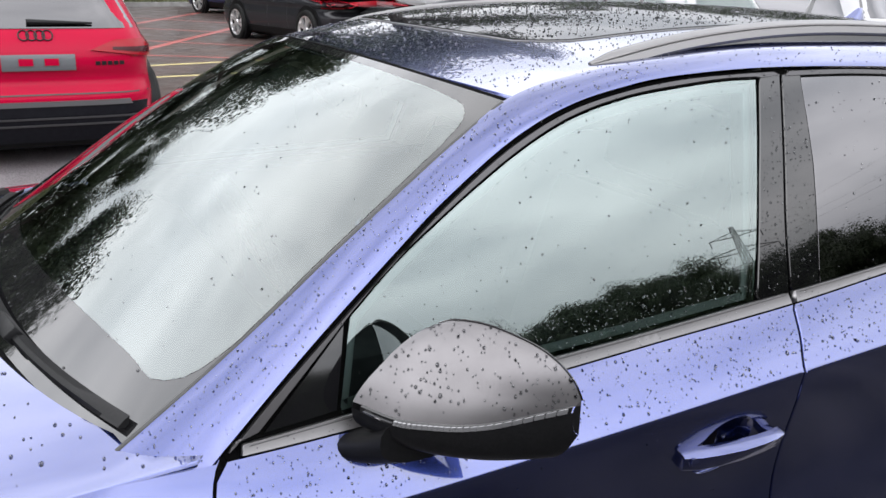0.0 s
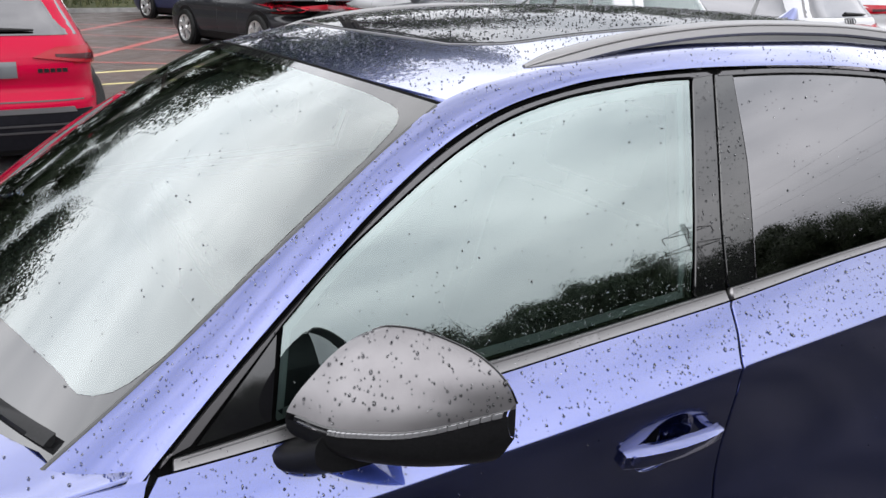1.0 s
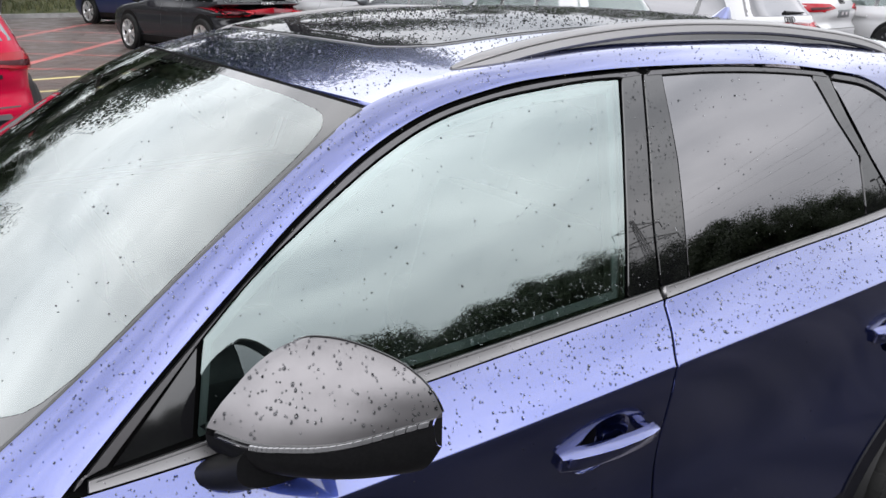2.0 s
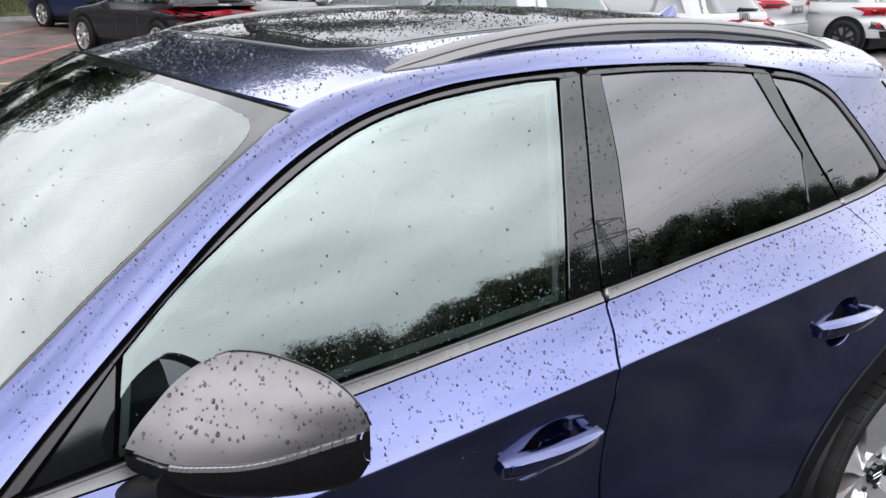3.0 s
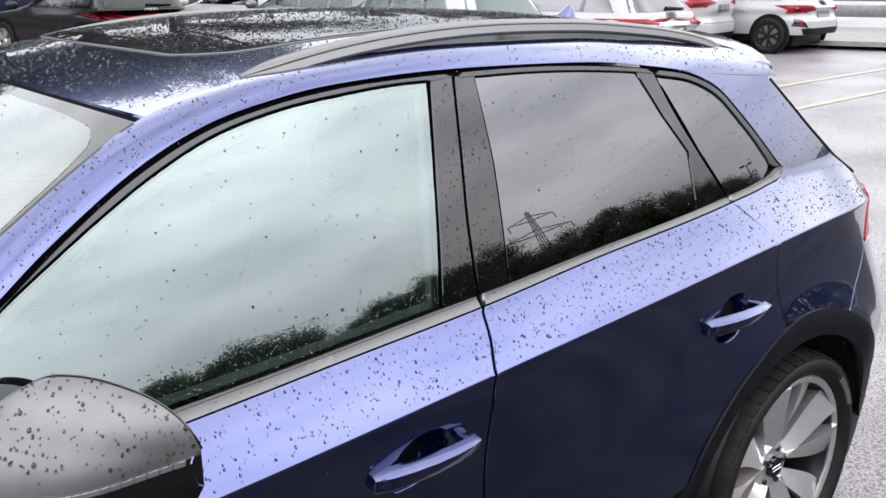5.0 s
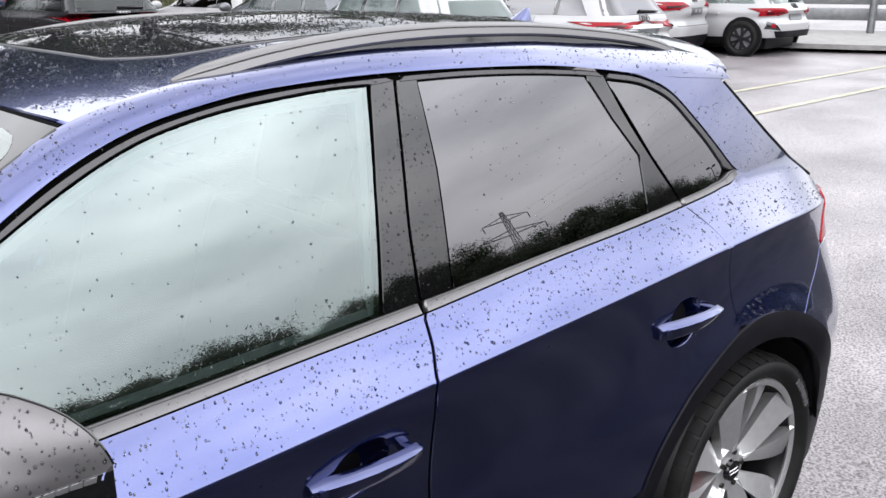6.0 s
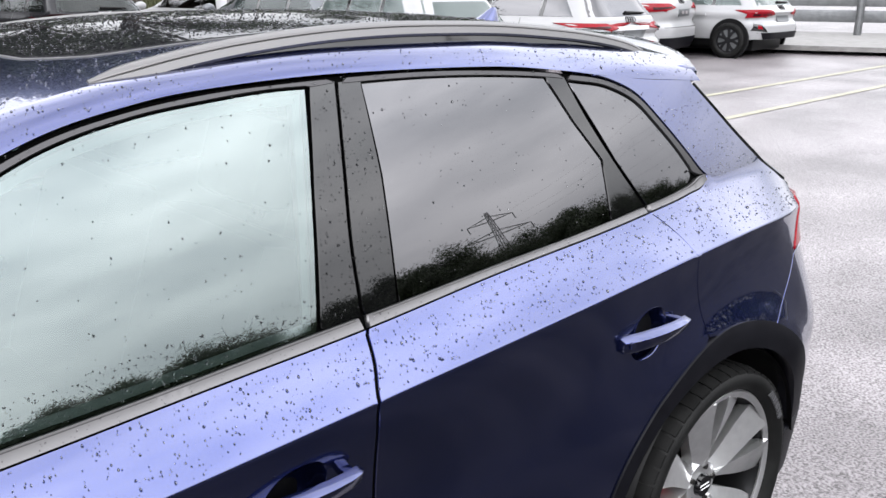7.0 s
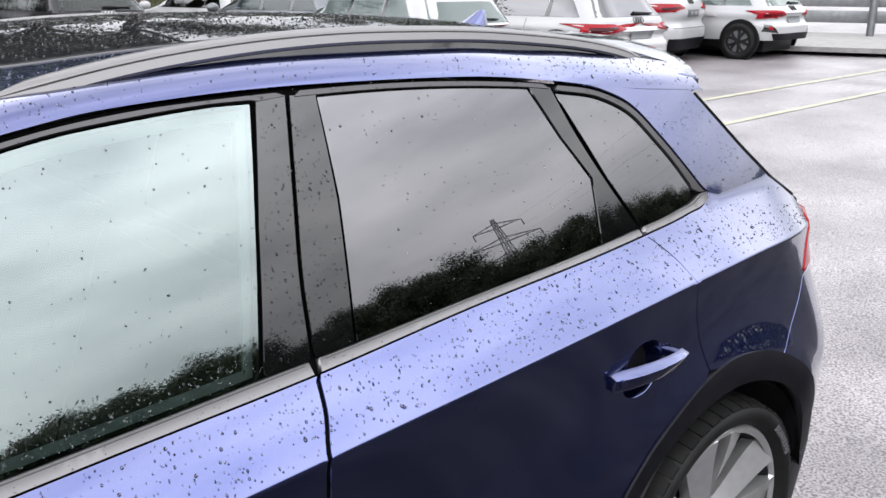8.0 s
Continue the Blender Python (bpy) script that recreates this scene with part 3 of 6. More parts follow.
    glass = glass_top + straight([(1.742, 1.502), (1.697, 1.33), (1.645, 1.122)])[1:] + along(waist_high, 1.64, 0.83) + straight([(0.826, 1.09), (0.856, 1.205)])[:-1]
    panel("window_seal", inset(ring, 0.0005), side, JOINT, car, off=-0.014, thick=0.0, step=0.06, holes=[inset(glass, 0.004)], **F)
    panel("front_window", glass, side, GLASS, fd, off=-0.003, thick=0.004, step=0.05, label="coated glass mirroring clouds and trees", **F)
    panel("window_edge", glass, side, PALE_EDGE, fd, off=-0.02, thick=0.004, step=0.04, holes=[inset(glass, 0.017)], label="pale inner edge seen through the glass", **F)
    # trim over the front window
    k = next(n for n, p in enumerate(DLO_TOP) if p[0] > 1.812)
    top = inset(ring, 0.009)[:k]
    trim = [p for p in top if p[0] < 1.805] + shifted([p for p in B_GAP if p[1] > 1.506 and p[1] < 1.515], -0.004) + [(1.757, 1.5045)] + [(x, z + 0.005) for x, z in glass_top[::-1]] + straight([(0.85, 1.206), (0.706, 1.082)], 0.02)[1:] + [(0.672, 1.073)]
    panel("window_trim", trim, side, TRIM, fd, off=0.001, thick=0.012, step=0.03, **F)
    panel("mirror_triangle", straight([(0.846, 1.198), (0.82, 1.088), (0.715, 1.079), (0.846, 1.198)], 0.02)[:-1], side, GLOSS_BLACK, fd, off=-0.003, thick=0.008, step=0.03, **F)
    # pillar covers
    b1 = straight([(1.754, 1.509), (1.752, 1.5), (1.704, 1.33), (1.655, 1.125)]) + along(waist_high, 1.66, 1.735) + shifted([p for p in B_GAP if 1.125 < p[1] < 1.512][::-1], -0.0045)
    panel("pillar_cover", b1, side, PIANO, fd, off=-0.001, thick=0.01, step=0.04, **F)
    b2 = straight([(1.866, 1.506), (1.864, 1.5), (1.853, 1.345), (1.822, 1.131)]) + along(waist_high, 1.818, 1.748) + shifted([p for p in B_GAP if 1.128 < p[1] < 1.51][::-1], 0.0045)
    panel("pillar_cover", b2, side, PIANO, rd, off=-0.001, thick=0.01, step=0.04, **F)
    g2 = along(lambda x: dlo_top(x) - 0.021, 1.868, 2.372) + straight([(2.372, dlo_top(2.372) - 0.021), (2.429, 1.378), (2.496, 1.287), (2.482, 1.157)])[1:] + along(waist_high, 2.48, 1.83) + straight([(1.828, 1.13), (1.859, 1.345), (1.868, 1.5)])[1:-1]
    panel("rear_window", g2, side, PRIVACY, rd, off=-0.003, thick=0.004, step=0.05, label="dark privacy glass mirroring the sky", **F)
    c1 = straight([(2.378, dlo_top(2.378) - 0.0165), (2.436, 1.378), (2.503, 1.289), (2.489, 1.158)]) + along(waist_high, 2.492, 2.622) + shifted(C_GAP[::-1], -0.0045)[1:-1]
    panel("pillar_cover", c1, side, PIANO, rd, off=-0.001, thick=0.01, step=0.04, **F)
    top = [p for p in inset(ring, 0.009) if p[0] > 1.822 and p[1] > 1.3]
    t2 = [p for p in top if p[0] < 2.43] + along(lambda x: dlo_top(x) - 0.017, 2.438, 1.824)
    panel("window_trim", t2, side, TRIM, rd, off=0.001, thick=0.012, step=0.03, **F)
    # last window
    q_top = smooth_line([(2.456, 1.463), (2.597, 1.437), (2.69, 1.395), (2.755, 1.335), (2.82, 1.268), (2.858, 1.222)], 0.015)
    g3 = q_top + smooth_line([(2.858, 1.222), (2.866, 1.205), (2.85, 1.19)], 0.01)[1:] + along(waist_high, 2.83, 2.645) + straight([(2.638, 1.167), (2.556, 1.281), (2.494, 1.392), (2.458, 1.458)])[:-1]
    panel("quarter_window", g3, side, PRIVACY, car, off=-0.003, thick=0.004, step=0.05, label="dark privacy glass beside the tailgate", **F)
    top = [p for p in inset(ring, 0.009) if p[0] > 2.45 and p[1] > 1.2]
    t3 = top + [(2.93, 1.196), (2.905, 1.198)] + [(x + 0.006, z + 0.006) for x, z in smooth_line([(2.866, 1.205), (2.858, 1.222)], 0.01)] + [(x + 0.004, z + 0.006) for x, z in q_top[::-1]]
    panel("window_trim", t3, side, TRIM, car, off=0.001, thick=0.012, step=0.03, **F)
    # bright waist mouldings
    for x0, x1, owner in ((0.68, 1.733, fd), (1.747, 2.622, rd), (2.64, 2.935, car)):
        m = along(lambda x: waist_low(x) + 0.003, x0, x1) + along(lambda x: waist_high(min(x, 2.9)) - 0.002, x1 - 0.004, x0 + 0.003)
        panel("waist_moulding", m, side, ALU, owner, off=0.004, thick=0.014, step=0.02, **F)
        m = along(lambda x: waist_high(min(x, 2.9)) - 0.0062, x0 + 0.01, x1 - 0.01) + along(lambda x: waist_high(min(x, 2.9)) - 0.0044, x1 - 0.012, x0 + 0.012)
        panel("moulding_groove", m, side, TRIM, owner, off=0.0046, thick=0.002, step=0.02, **F)
    return fd, rd


def frame_strip(parent, side):
    """The painted pillar and roof side from the wing to the tail, between the window rim and the windscreen or roof."""
    s = -1 if side is left else 1
    low = [(0.628, 1.046), (0.655, 1.066), (0.75, 1.144), (0.84, 1.213), (0.94, 1.285), (1.032, 1.348), (1.165, 1.424), (1.287, 1.472), (1.413, 1.499), (1.55, 1.515), (1.815, 1.523), (2.214, 1.512), (2.44, 1.49), (2.565, 1.473), (2.75, 1.451), (2.9, 1.438), (3.035, 1.425)]
    high = [(0.49, 0.822, 1.043), (0.53, 0.815, 1.068), (0.64, 0.797, 1.137), (0.745, 0.779, 1.208), (0.855, 0.757, 1.285), (0.965, 0.731, 1.355), (1.09, 0.697, 1.43), (1.205, 0.66, 1.486), (1.36, 0.64, 1.525), (1.52, 0.625, 1.545), (1.80, 0.61, 1.565), (2.21, 0.592, 1.563), (2.45, 0.578, 1.548), (2.58, 0.571, 1.539), (2.75, 0.56, 1.522), (2.9, 0.55, 1.505), (3.04, 0.54, 1.487)]
    # the two edges as even curves of one parameter
    n = 130
    fl = [curve([(k, p[j]) for k, p in enumerate(low)]) for j in range(2)]
    fh = [curve([(k, p[j]) for k, p in enumerate(high)]) for j in range(3)]

    def at(u, v):
        k = u * (len(low) - 1)
        x, z = fl[0](k), fl[1](k)
        a = Vector((x, side_y(x, z), z))
        b = Vector((fh[0](k), fh[1](k), fh[2](k)))
        bulge = 0.0065 if k < 8 else 0.0075
        mid = (a + b) / 2 + Vector((-0.5 * max(0, 1 - k / 8), 0.62, 0.75)).normalized() * bulge * 2
        q = a * (1 - v) ** 2 + mid * 2 * v * (1 - v) + b * v * v
        return (q.x, s * q.y, q.z)
    verts, faces, norms = [], [], []
    m = 10
    for i in range(n + 1):
        for j in range(m + 1):
            u, v = i / n, j / m
            verts.append(Vector(at(u, v)))
            d = (Vector(at(u + 0.002, v)) - Vector(at(u - 0.002, v))).cross(Vector(at(u, v + 0.01)) - Vector(at(u, v - 0.01))).normalized()
            norms.append(d if d.dot(Vector((-0.3, s * 0.6, 0.8))) > 0 else -d)
    # the shading runs on evenly over the corners and into the rear pillar
    g = np.array([tuple(d) for d in norms]).reshape(n + 1, m + 1, 3)
    g = sum(g[np.clip(np.arange(n + 1) + o, 0, n)] for o in range(-4, 5))
    g /= np.linalg.norm(g, axis=2)[:, :, None]
    for i in range(n + 1):
        k = i / n * (len(low) - 1)
        x, z, e = fl[0](k), fl[1](k), 0.006
        d = np.array([-(side_y(x + e, z) - side_y(x - e, z)), 2 * e, -(side_y(x, z + e) - side_y(x, z - e))])
        d = d / np.linalg.norm(d) * np.array([1, s, 1])
        w = min(1.0, max(0.0, (k - 12.2) / 1.5))
        for j in range(m + 1):
            q = w * max(0.0, 1 - j / m / 0.8) ** 1.2
            g[i, j] = g[i, j] * (1 - q) + d * q
    norms = [Vector(v).normalized() for v in g.reshape(-1, 3)]
    for i in range(n):
        for j in range(m):
            f = (i * (m + 1) + j, (i + 1) * (m + 1) + j, (i + 1) * (m + 1) + j + 1, i * (m + 1) + j + 1)
            faces.append(f[::-1] if s > 0 else f)
    me = mesh_of("pillar_and_roof_side", verts, faces, BLUE, True, norms)
    part("pillar_and_roof_side", me, BLUE, parent)
    return at


# roof: height over the middle and at its edge
roof_mid = curve([(1.0, 1.50), (1.2, 1.545), (1.4, 1.58), (1.8, 1.612), (2.2, 1.612), (2.6, 1.59), (2.85, 1.567), (3.05, 1.54), (3.3, 1.50)])
roof_edge_y = curve([(1.0, 0.70), (1.205, 0.66), (1.36, 0.64), (1.52, 0.625), (1.80, 0.61), (2.21, 0.592), (2.45, 0.578), (2.75, 0.56), (3.04, 0.54), (3.3, 0.52)])
roof_edge_z = curve([(1.0, 1.43), (1.205, 1.486), (1.36, 1.525), (1.52, 1.545), (1.80, 1.565), (2.21, 1.563), (2.45, 1.548), (2.75, 1.522), (3.04, 1.487), (3.3, 1.45)])


def roof_at(x, y):
    e = roof_edge_y(x)
    s = min(1.05, abs(y) / e)
    return (x, y, roof_edge_z(x) + (roof_mid(x) - roof_edge_z(x)) * (1 - s ** 2.2))


# windscreen: its side edge from the wing to the roof
WS = [(0.50, 0.82, 1.045), (0.64, 0.797, 1.132), (0.745, 0.779, 1.203), (0.855, 0.757, 1.280), (0.965, 0.731, 1.350), (1.09, 0.697, 1.425), (1.198, 0.662, 1.480)]
ws_x, ws_y, ws_z = (curve([(k / 6, p[j]) for k, p in enumerate(WS)]) for j in range(3))


def screen_at(v, s):
    """v from the foot (0) to the roof (1), s from the left edge (-1) to the right (1)."""
    c = 1 - s * s
    return (ws_x(v) - (0.24 - 0.11 * v) * c, s * ws_y(v), ws_z(v) + (-0.01 + 0.06 * v + 0.05 * v * (1 - v)) * c)


def hood_rear(y):
    return 0.655 - 0.33 * (1 - (abs(y) / 0.874) ** 2) ** 0.62


hood_mid = curve([(-0.85, 0.86), (-0.7, 0.93), (-0.4, 1.01), (0, 1.075), (0.35, 1.115), (0.7, 1.13)])


def hood_at(x, y):
    b = belt_y(x)
    s = min(1.0, abs(y) / b)
    return (x, y, belt_z(x) + (hood_mid(x) - belt_z(x)) * (1 - s ** 2.4))


def build_blue_car():
    car = thing("blue_suv", "rain-beaded metallic blue estate car parked on wet asphalt", "car")
    doors = build_side(car, left), build_side(car, right)
    strip = frame_strip(car, left)
    frame_strip(car, right)
    # roof with its long dark glass
    front = [(ws_x(1.0) - 0.13 * (1 - s * s) + 0.014, s * 0.662) for s in np.linspace(-1, 1, 41)]
    rear = [(3.03, y) for y in np.linspace(0.54, -0.54, 25)]
    right_edge = [(x, roof_edge_y(x)) for x in np.linspace(1.24, 3.0, 60)]
    outline = front + right_edge + rear + [(x, -y) for x, y in right_edge[::-1]]
    panel("roof", outline, roof_at, BLUE, car, thick=0.02, step=0.05)
    glass = [(1.37 - 0.06 * (1 - (y / 0.42) ** 2), y) for y in np.linspace(-0.40, 0.40, 25)]
    glass += [(1.40, 0.44), (1.45, 0.47)] + [(x, 0.475 - 0.02 * (x - 1.5)) for x in np.linspace(1.5, 2.55, 30)] + [(2.62, 0.42)] + [(2.66, y) for y in np.linspace(0.38, -0.38, 20)] + [(2.62, -0.42)]
    glass += [(x, -0.475 + 0.02 * (x - 1.5)) for x in np.linspace(2.55, 1.5, 30)] + [(1.45, -0.47), (1.40, -0.44)]
    panel("roof_glass_seal", inset(glass, -0.007), roof_at, SEAL, car, off=0.0015, thick=0.003, step=0.06)
    panel("roof_glass", glass, roof_at, ROOF_GLASS, car, off=0.0035, thick=0.003, step=0.05, label="dark panoramic roof glass beaded with rain")
    # black joint between screen and roof
    line = smooth_line([screen_at(1.0, s) for s in np.linspace(-1, 1, 41)], 0.03)
    bm = bmesh.new()
    loft(bm, [[(p[0] + dx, p[1], p[2] + dz) for dx, dz in ((-0.001, -0.004), (-0.0005, 0.0), (0.005, 0.0015), (0.0105, 0.0005), (0.005, -0.008))] for p in line])
    part("screen_joint", bm, JOINT, car)
    # windscreen
    full = [(v, -1.0) for v in np.linspace(0, 1, 30)] + [(1.0, s) for s in np.linspace(-1, 1, 40)[1:]] + [(v, 1.0) for v in np.linspace(1, 0, 30)[1:]] + [(0.0, s) for s in np.linspace(1, -1, 40)[1:-1]]

    edge = [(0.5, 0.985), (0.36, 0.987), (0.24, 0.985), (0.17, 0.965), (0.15, 0.93), (0.165, 0.85), (0.18, 0.76), (0.2, 0.57), (0.21, 0.3), (0.212, 0.0)]
    lower = smooth_line([(v, -s) for v, s in edge] + edge[-2::-1], 0.03)
    edge = [(0.6, 0.983), (0.72, 0.979), (0.84, 0.97), (0.9, 0.955), (0.937, 0.925), (0.957, 0.84), (0.968, 0.64), (0.972, 0.3), (0.972, 0.0)]
    upper = smooth_line(edge + [(v, -s) for v, s in edge[-2::-1]], 0.03)
    clear = lower + upper
    screen = panel("windscreen", clear, screen_at, SCREEN_GLASS, car, thick=0.0, step=0.06, label="coated windscreen mirroring clouds and trees")
    panel("screen_border", full, screen_at, FRIT, screen, off=-0.0005, thick=0.004, step=0.06, holes=[clear])
    for sgn in (-1, 1):
        bm = bmesh.new()
        pts = [Vector(screen_at(v, sgn * 0.998)) for v in np.linspace(0.02, 0.99, 26)]
        loft(bm, [[p + Vector((-0.0055 * math.cos(a) * 0.6, 0.0055 * math.sin(a), 0.0055 * math.cos(a) * 0.8)) for a in np.linspace(0, 2 * math.pi, 8, endpoint=False)] for p in pts])
        part("screen_seal", bm, RUBBER, screen)
    # bonnet
    ys = np.linspace(-0.868, 0.868, 60)
    rear_line = [(hood_rear(y), y) for y in ys]
    side_line = [(x, belt_y(x) + 0.0015) for x in np.linspace(0.62, -0.62, 50)]
    front_line = [(-0.62 - 0.16 * (1 - (y / 0.785) ** 2), y) for y in np.linspace(0.775, -0.775, 40)]
    panel("bonnet", rear_line + side_line + front_line + [(x, -y) for x, y in side_line[::-1]], hood_at, BLUE, car, thick=0.02, step=0.05, flip=False)
    # scuttle below the screen
    bm = bmesh.new()
    loft(bm, [[(hood_rear(y) + dx, y, hood_at(hood_rear(y), y)[2] + dz) for dx, dz in ((-0.03, -0.03), (0.002, -0.014), (0.05, -0.03), (0.12, -0.05), (0.12, -0.1))] for y in np.linspace(-0.83, 0.83, 40)])
    part("scuttle", bm, PLASTIC, car)
    # wipers
    for a, b in (((0.15, 0.13), (0.072, -0.972)), ((0.07, 0.80), (0.13, -0.02))):
        v0, s0 = b
        v1, s1 = a
        bm = bmesh.new()
        pts = [Vector(screen_at(v0 + (v1 - v0) * k, s0 + (s1 - s0) * k)) for k in np.linspace(0, 1, 24)]
        nrm = Vector((-0.6, 0, 0.8))
        rings = []
        for k, p in enumerate(pts):
            h = 0.022 if 1 < k < 22 else 0.012
            t = (pts[min(k + 1, 23)] - pts[max(k - 1, 0)]).normalized()
            o = t.cross(nrm).normalized()
            rings.append([p + nrm * 0.003 - o * 0.004, p + nrm * 0.003 + o * 0.004, p + nrm * 0.010 + o * 0.013, p + nrm * h + o * 0.004, p + nrm * h - o * 0.004, p + nrm * 0.012 - o * 0.009])
        loft(bm, rings)
        w = part("wiper", bm, PLASTIC, car)
        mid = pts[14]
        foot = Vector(screen_at(0.02, s0 + (s1 - s0) * (1.12 if s0 < -0.5 else 1.05)))
        bm = bmesh.new()
        path = [mid + nrm * 0.022, mid * 0.5 + foot * 0.5 + nrm * 0.045, foot + nrm * 0.03]
        for p, q, r0, r1 in ((path[0], path[1], 0.009, 0.012), (path[1], path[2], 0.012, 0.018)):
            tube(bm, p, q, r0, r1)
        part("wiper_arm", bm, PLASTIC, w)
        p, t = pts[9], (pts[10] - pts[8]).normalized()
        m = Matrix((t, nrm.cross(t), nrm)).transposed().to_4x4()
        m.translation = p + nrm * 0.02
        part("wiper_joint", box(bmesh.new(), -0.04, 0.04, -0.013, 0.013, -0.012, 0.012, 0.005, turn=m), PLASTIC, w)
    return car, strip


BLUE_CAR, STRIP = build_blue_car()


# ---- the blue car's tail, wheels, mirrors and cabin ----
def tail_ring(z, yw, x_side, x_back, n=3.0, count=33):
    """A plan line round the tail at one height, from the left side to the right."""
    out = []
    for a in np.linspace(0, math.pi, count):
        c, s = math.cos(a), math.sin(a)
        out.append((x_side + (x_back - x_side) * abs(s) ** (2 / n), -math.copysign(yw * abs(c) ** (2 / n), c), z))
    return out


def build_tail(car):
    # the tail between its two corners
    def back(z0, z1, x_mid, rows=6):
        rings = []
        for z in np.linspace(z0, z1, rows):
            w = side_y(3.578, z)
            rings.append([(3.578 + (x_mid(z) - 3.578) * (1 - (y / w) ** 2) ** 0.6, y, z) for y in np.linspace(-w, w, 31)])
        return loft(bmesh.new(), rings, closed=False)
    deep = curve([(0.22, 3.68), (0.45, 3.78), (0.75, 3.79), (0.93, 3.76), (1.06, 3.73)])
    part("rear_bumper", back(0.42, 0.925, deep), BLUE, car)
    part("bumper_cladding", back(0.22, 0.42, deep, 3), CLADDING, car)
    hatch = part("tailgate", back(0.925, 1.062, deep), BLUE, car)
    rings = []
    for z, xs in ((1.066, 3.41), (1.085, 3.398), (1.12, 3.355)):
        w = side_y(xs, z)
        rings.append([(xs + (3.72 - (z - 1.066) * 1.0 - xs) * (1 - (abs(y) / w) ** 2), y, z) for y in np.linspace(-w, w, 31)])
    part("gate_shelf", loft(bmesh.new(), rings, closed=False), BLUE, hatch)
    rear_glass = [(1.10, 0.69, 3.385, 3.62), (1.12, 0.685, 3.365, 3.60), (1.176, 0.66, 3.27, 3.51), (1.272, 0.635, 3.15, 3.42), (1.35, 0.615, 3.05, 3.34), (1.42, 0.59, 2.96, 3.27)]
    rings = [[(xs + (xb - xs) * (1 - (y / yw) ** 2), y, z) for y in np.linspace(-yw, yw, 25)] for z, yw, xs, xb in rear_glass]
    part("rear_glass", loft(bmesh.new(), rings, closed=False), PRIVACY, hatch)
    # spoiler over the rear glass, carrying the roof line on, with a rounded cheek at each end
    rings = []
    for y in np.linspace(-0.592, 0.592, 37):
        k = max(0.0, (abs(y) - 0.47) / 0.122)
        zt = roof_at(2.98, min(abs(y), 0.53))[2] - 0.022 * k ** 2
        back = 3.26 - 0.165 * (abs(y) / 0.592) ** 2.2 - 0.02 * k ** 4
        lip = zt - 0.016 + 0.002 * k
        foot = zt - 0.045 - 0.018 * k
        rings.append([(2.96, y, zt - 0.004), (3.02, y, zt - 0.004), (back - 0.05, y, zt - 0.008), (back - 0.015, y, lip + 0.002), (back, y, lip - 0.014), (back - 0.002, y, foot + 0.006), (back - 0.02, y, foot), (2.96, y, foot)])
    for side in (0, -1):
        ends = []
        for shrink, grow in ((0.9, 0.006), (0.7, 0.011), (0.35, 0.014)):
            ring = [Vector(p) for p in rings[side]]
            mid = sum(ring, Vector()) / len(ring)
            ends.append([tuple(Vector((mid.x + (p.x - mid.x) * (0.6 + 0.4 * shrink), p.y + (grow if p.y > 0 else -grow), mid.z + (p.z - mid.z) * shrink))) for p in ring])
        rings = ends[::-1] + rings if side == 0 else rings + ends
    part("spoiler", loft(bmesh.new(), rings), BLUE, car)


def build_nose(car):
    rows = [(0.22, 0.80, -0.5, -0.78), (0.35, 0.88, -0.45, -0.84), (0.55, 0.90, -0.45, -0.87), (0.68, 0.885, -0.5, -0.88), (0.80, 0.86, -0.52, -0.86), (0.88, 0.82, -0.55, -0.83), (0.93, 0.79, -0.58, -0.79)]
    part("front_bumper", loft(bmesh.new(), [tail_ring(*r) for r in rows], closed=False), BLUE, car)
    grille = [[(x - 0.008, y, z) for x, y, z in tail_ring(*r, count=41)][12:29] for r in rows[1:6]]
    part("grille", loft(bmesh.new(), grille, closed=False), GLOSS_BLACK, car)
    for s in (slice(3, 10), slice(31, 38)):
        lamp = [[(x - 0.006, y * 1.004, z) for x, y, z in tail_ring(*r, count=41)][s] for r in rows[3:6]]
        part("headlamp", loft(bmesh.new(), lamp, closed=False), LENS_CLEAR, car)


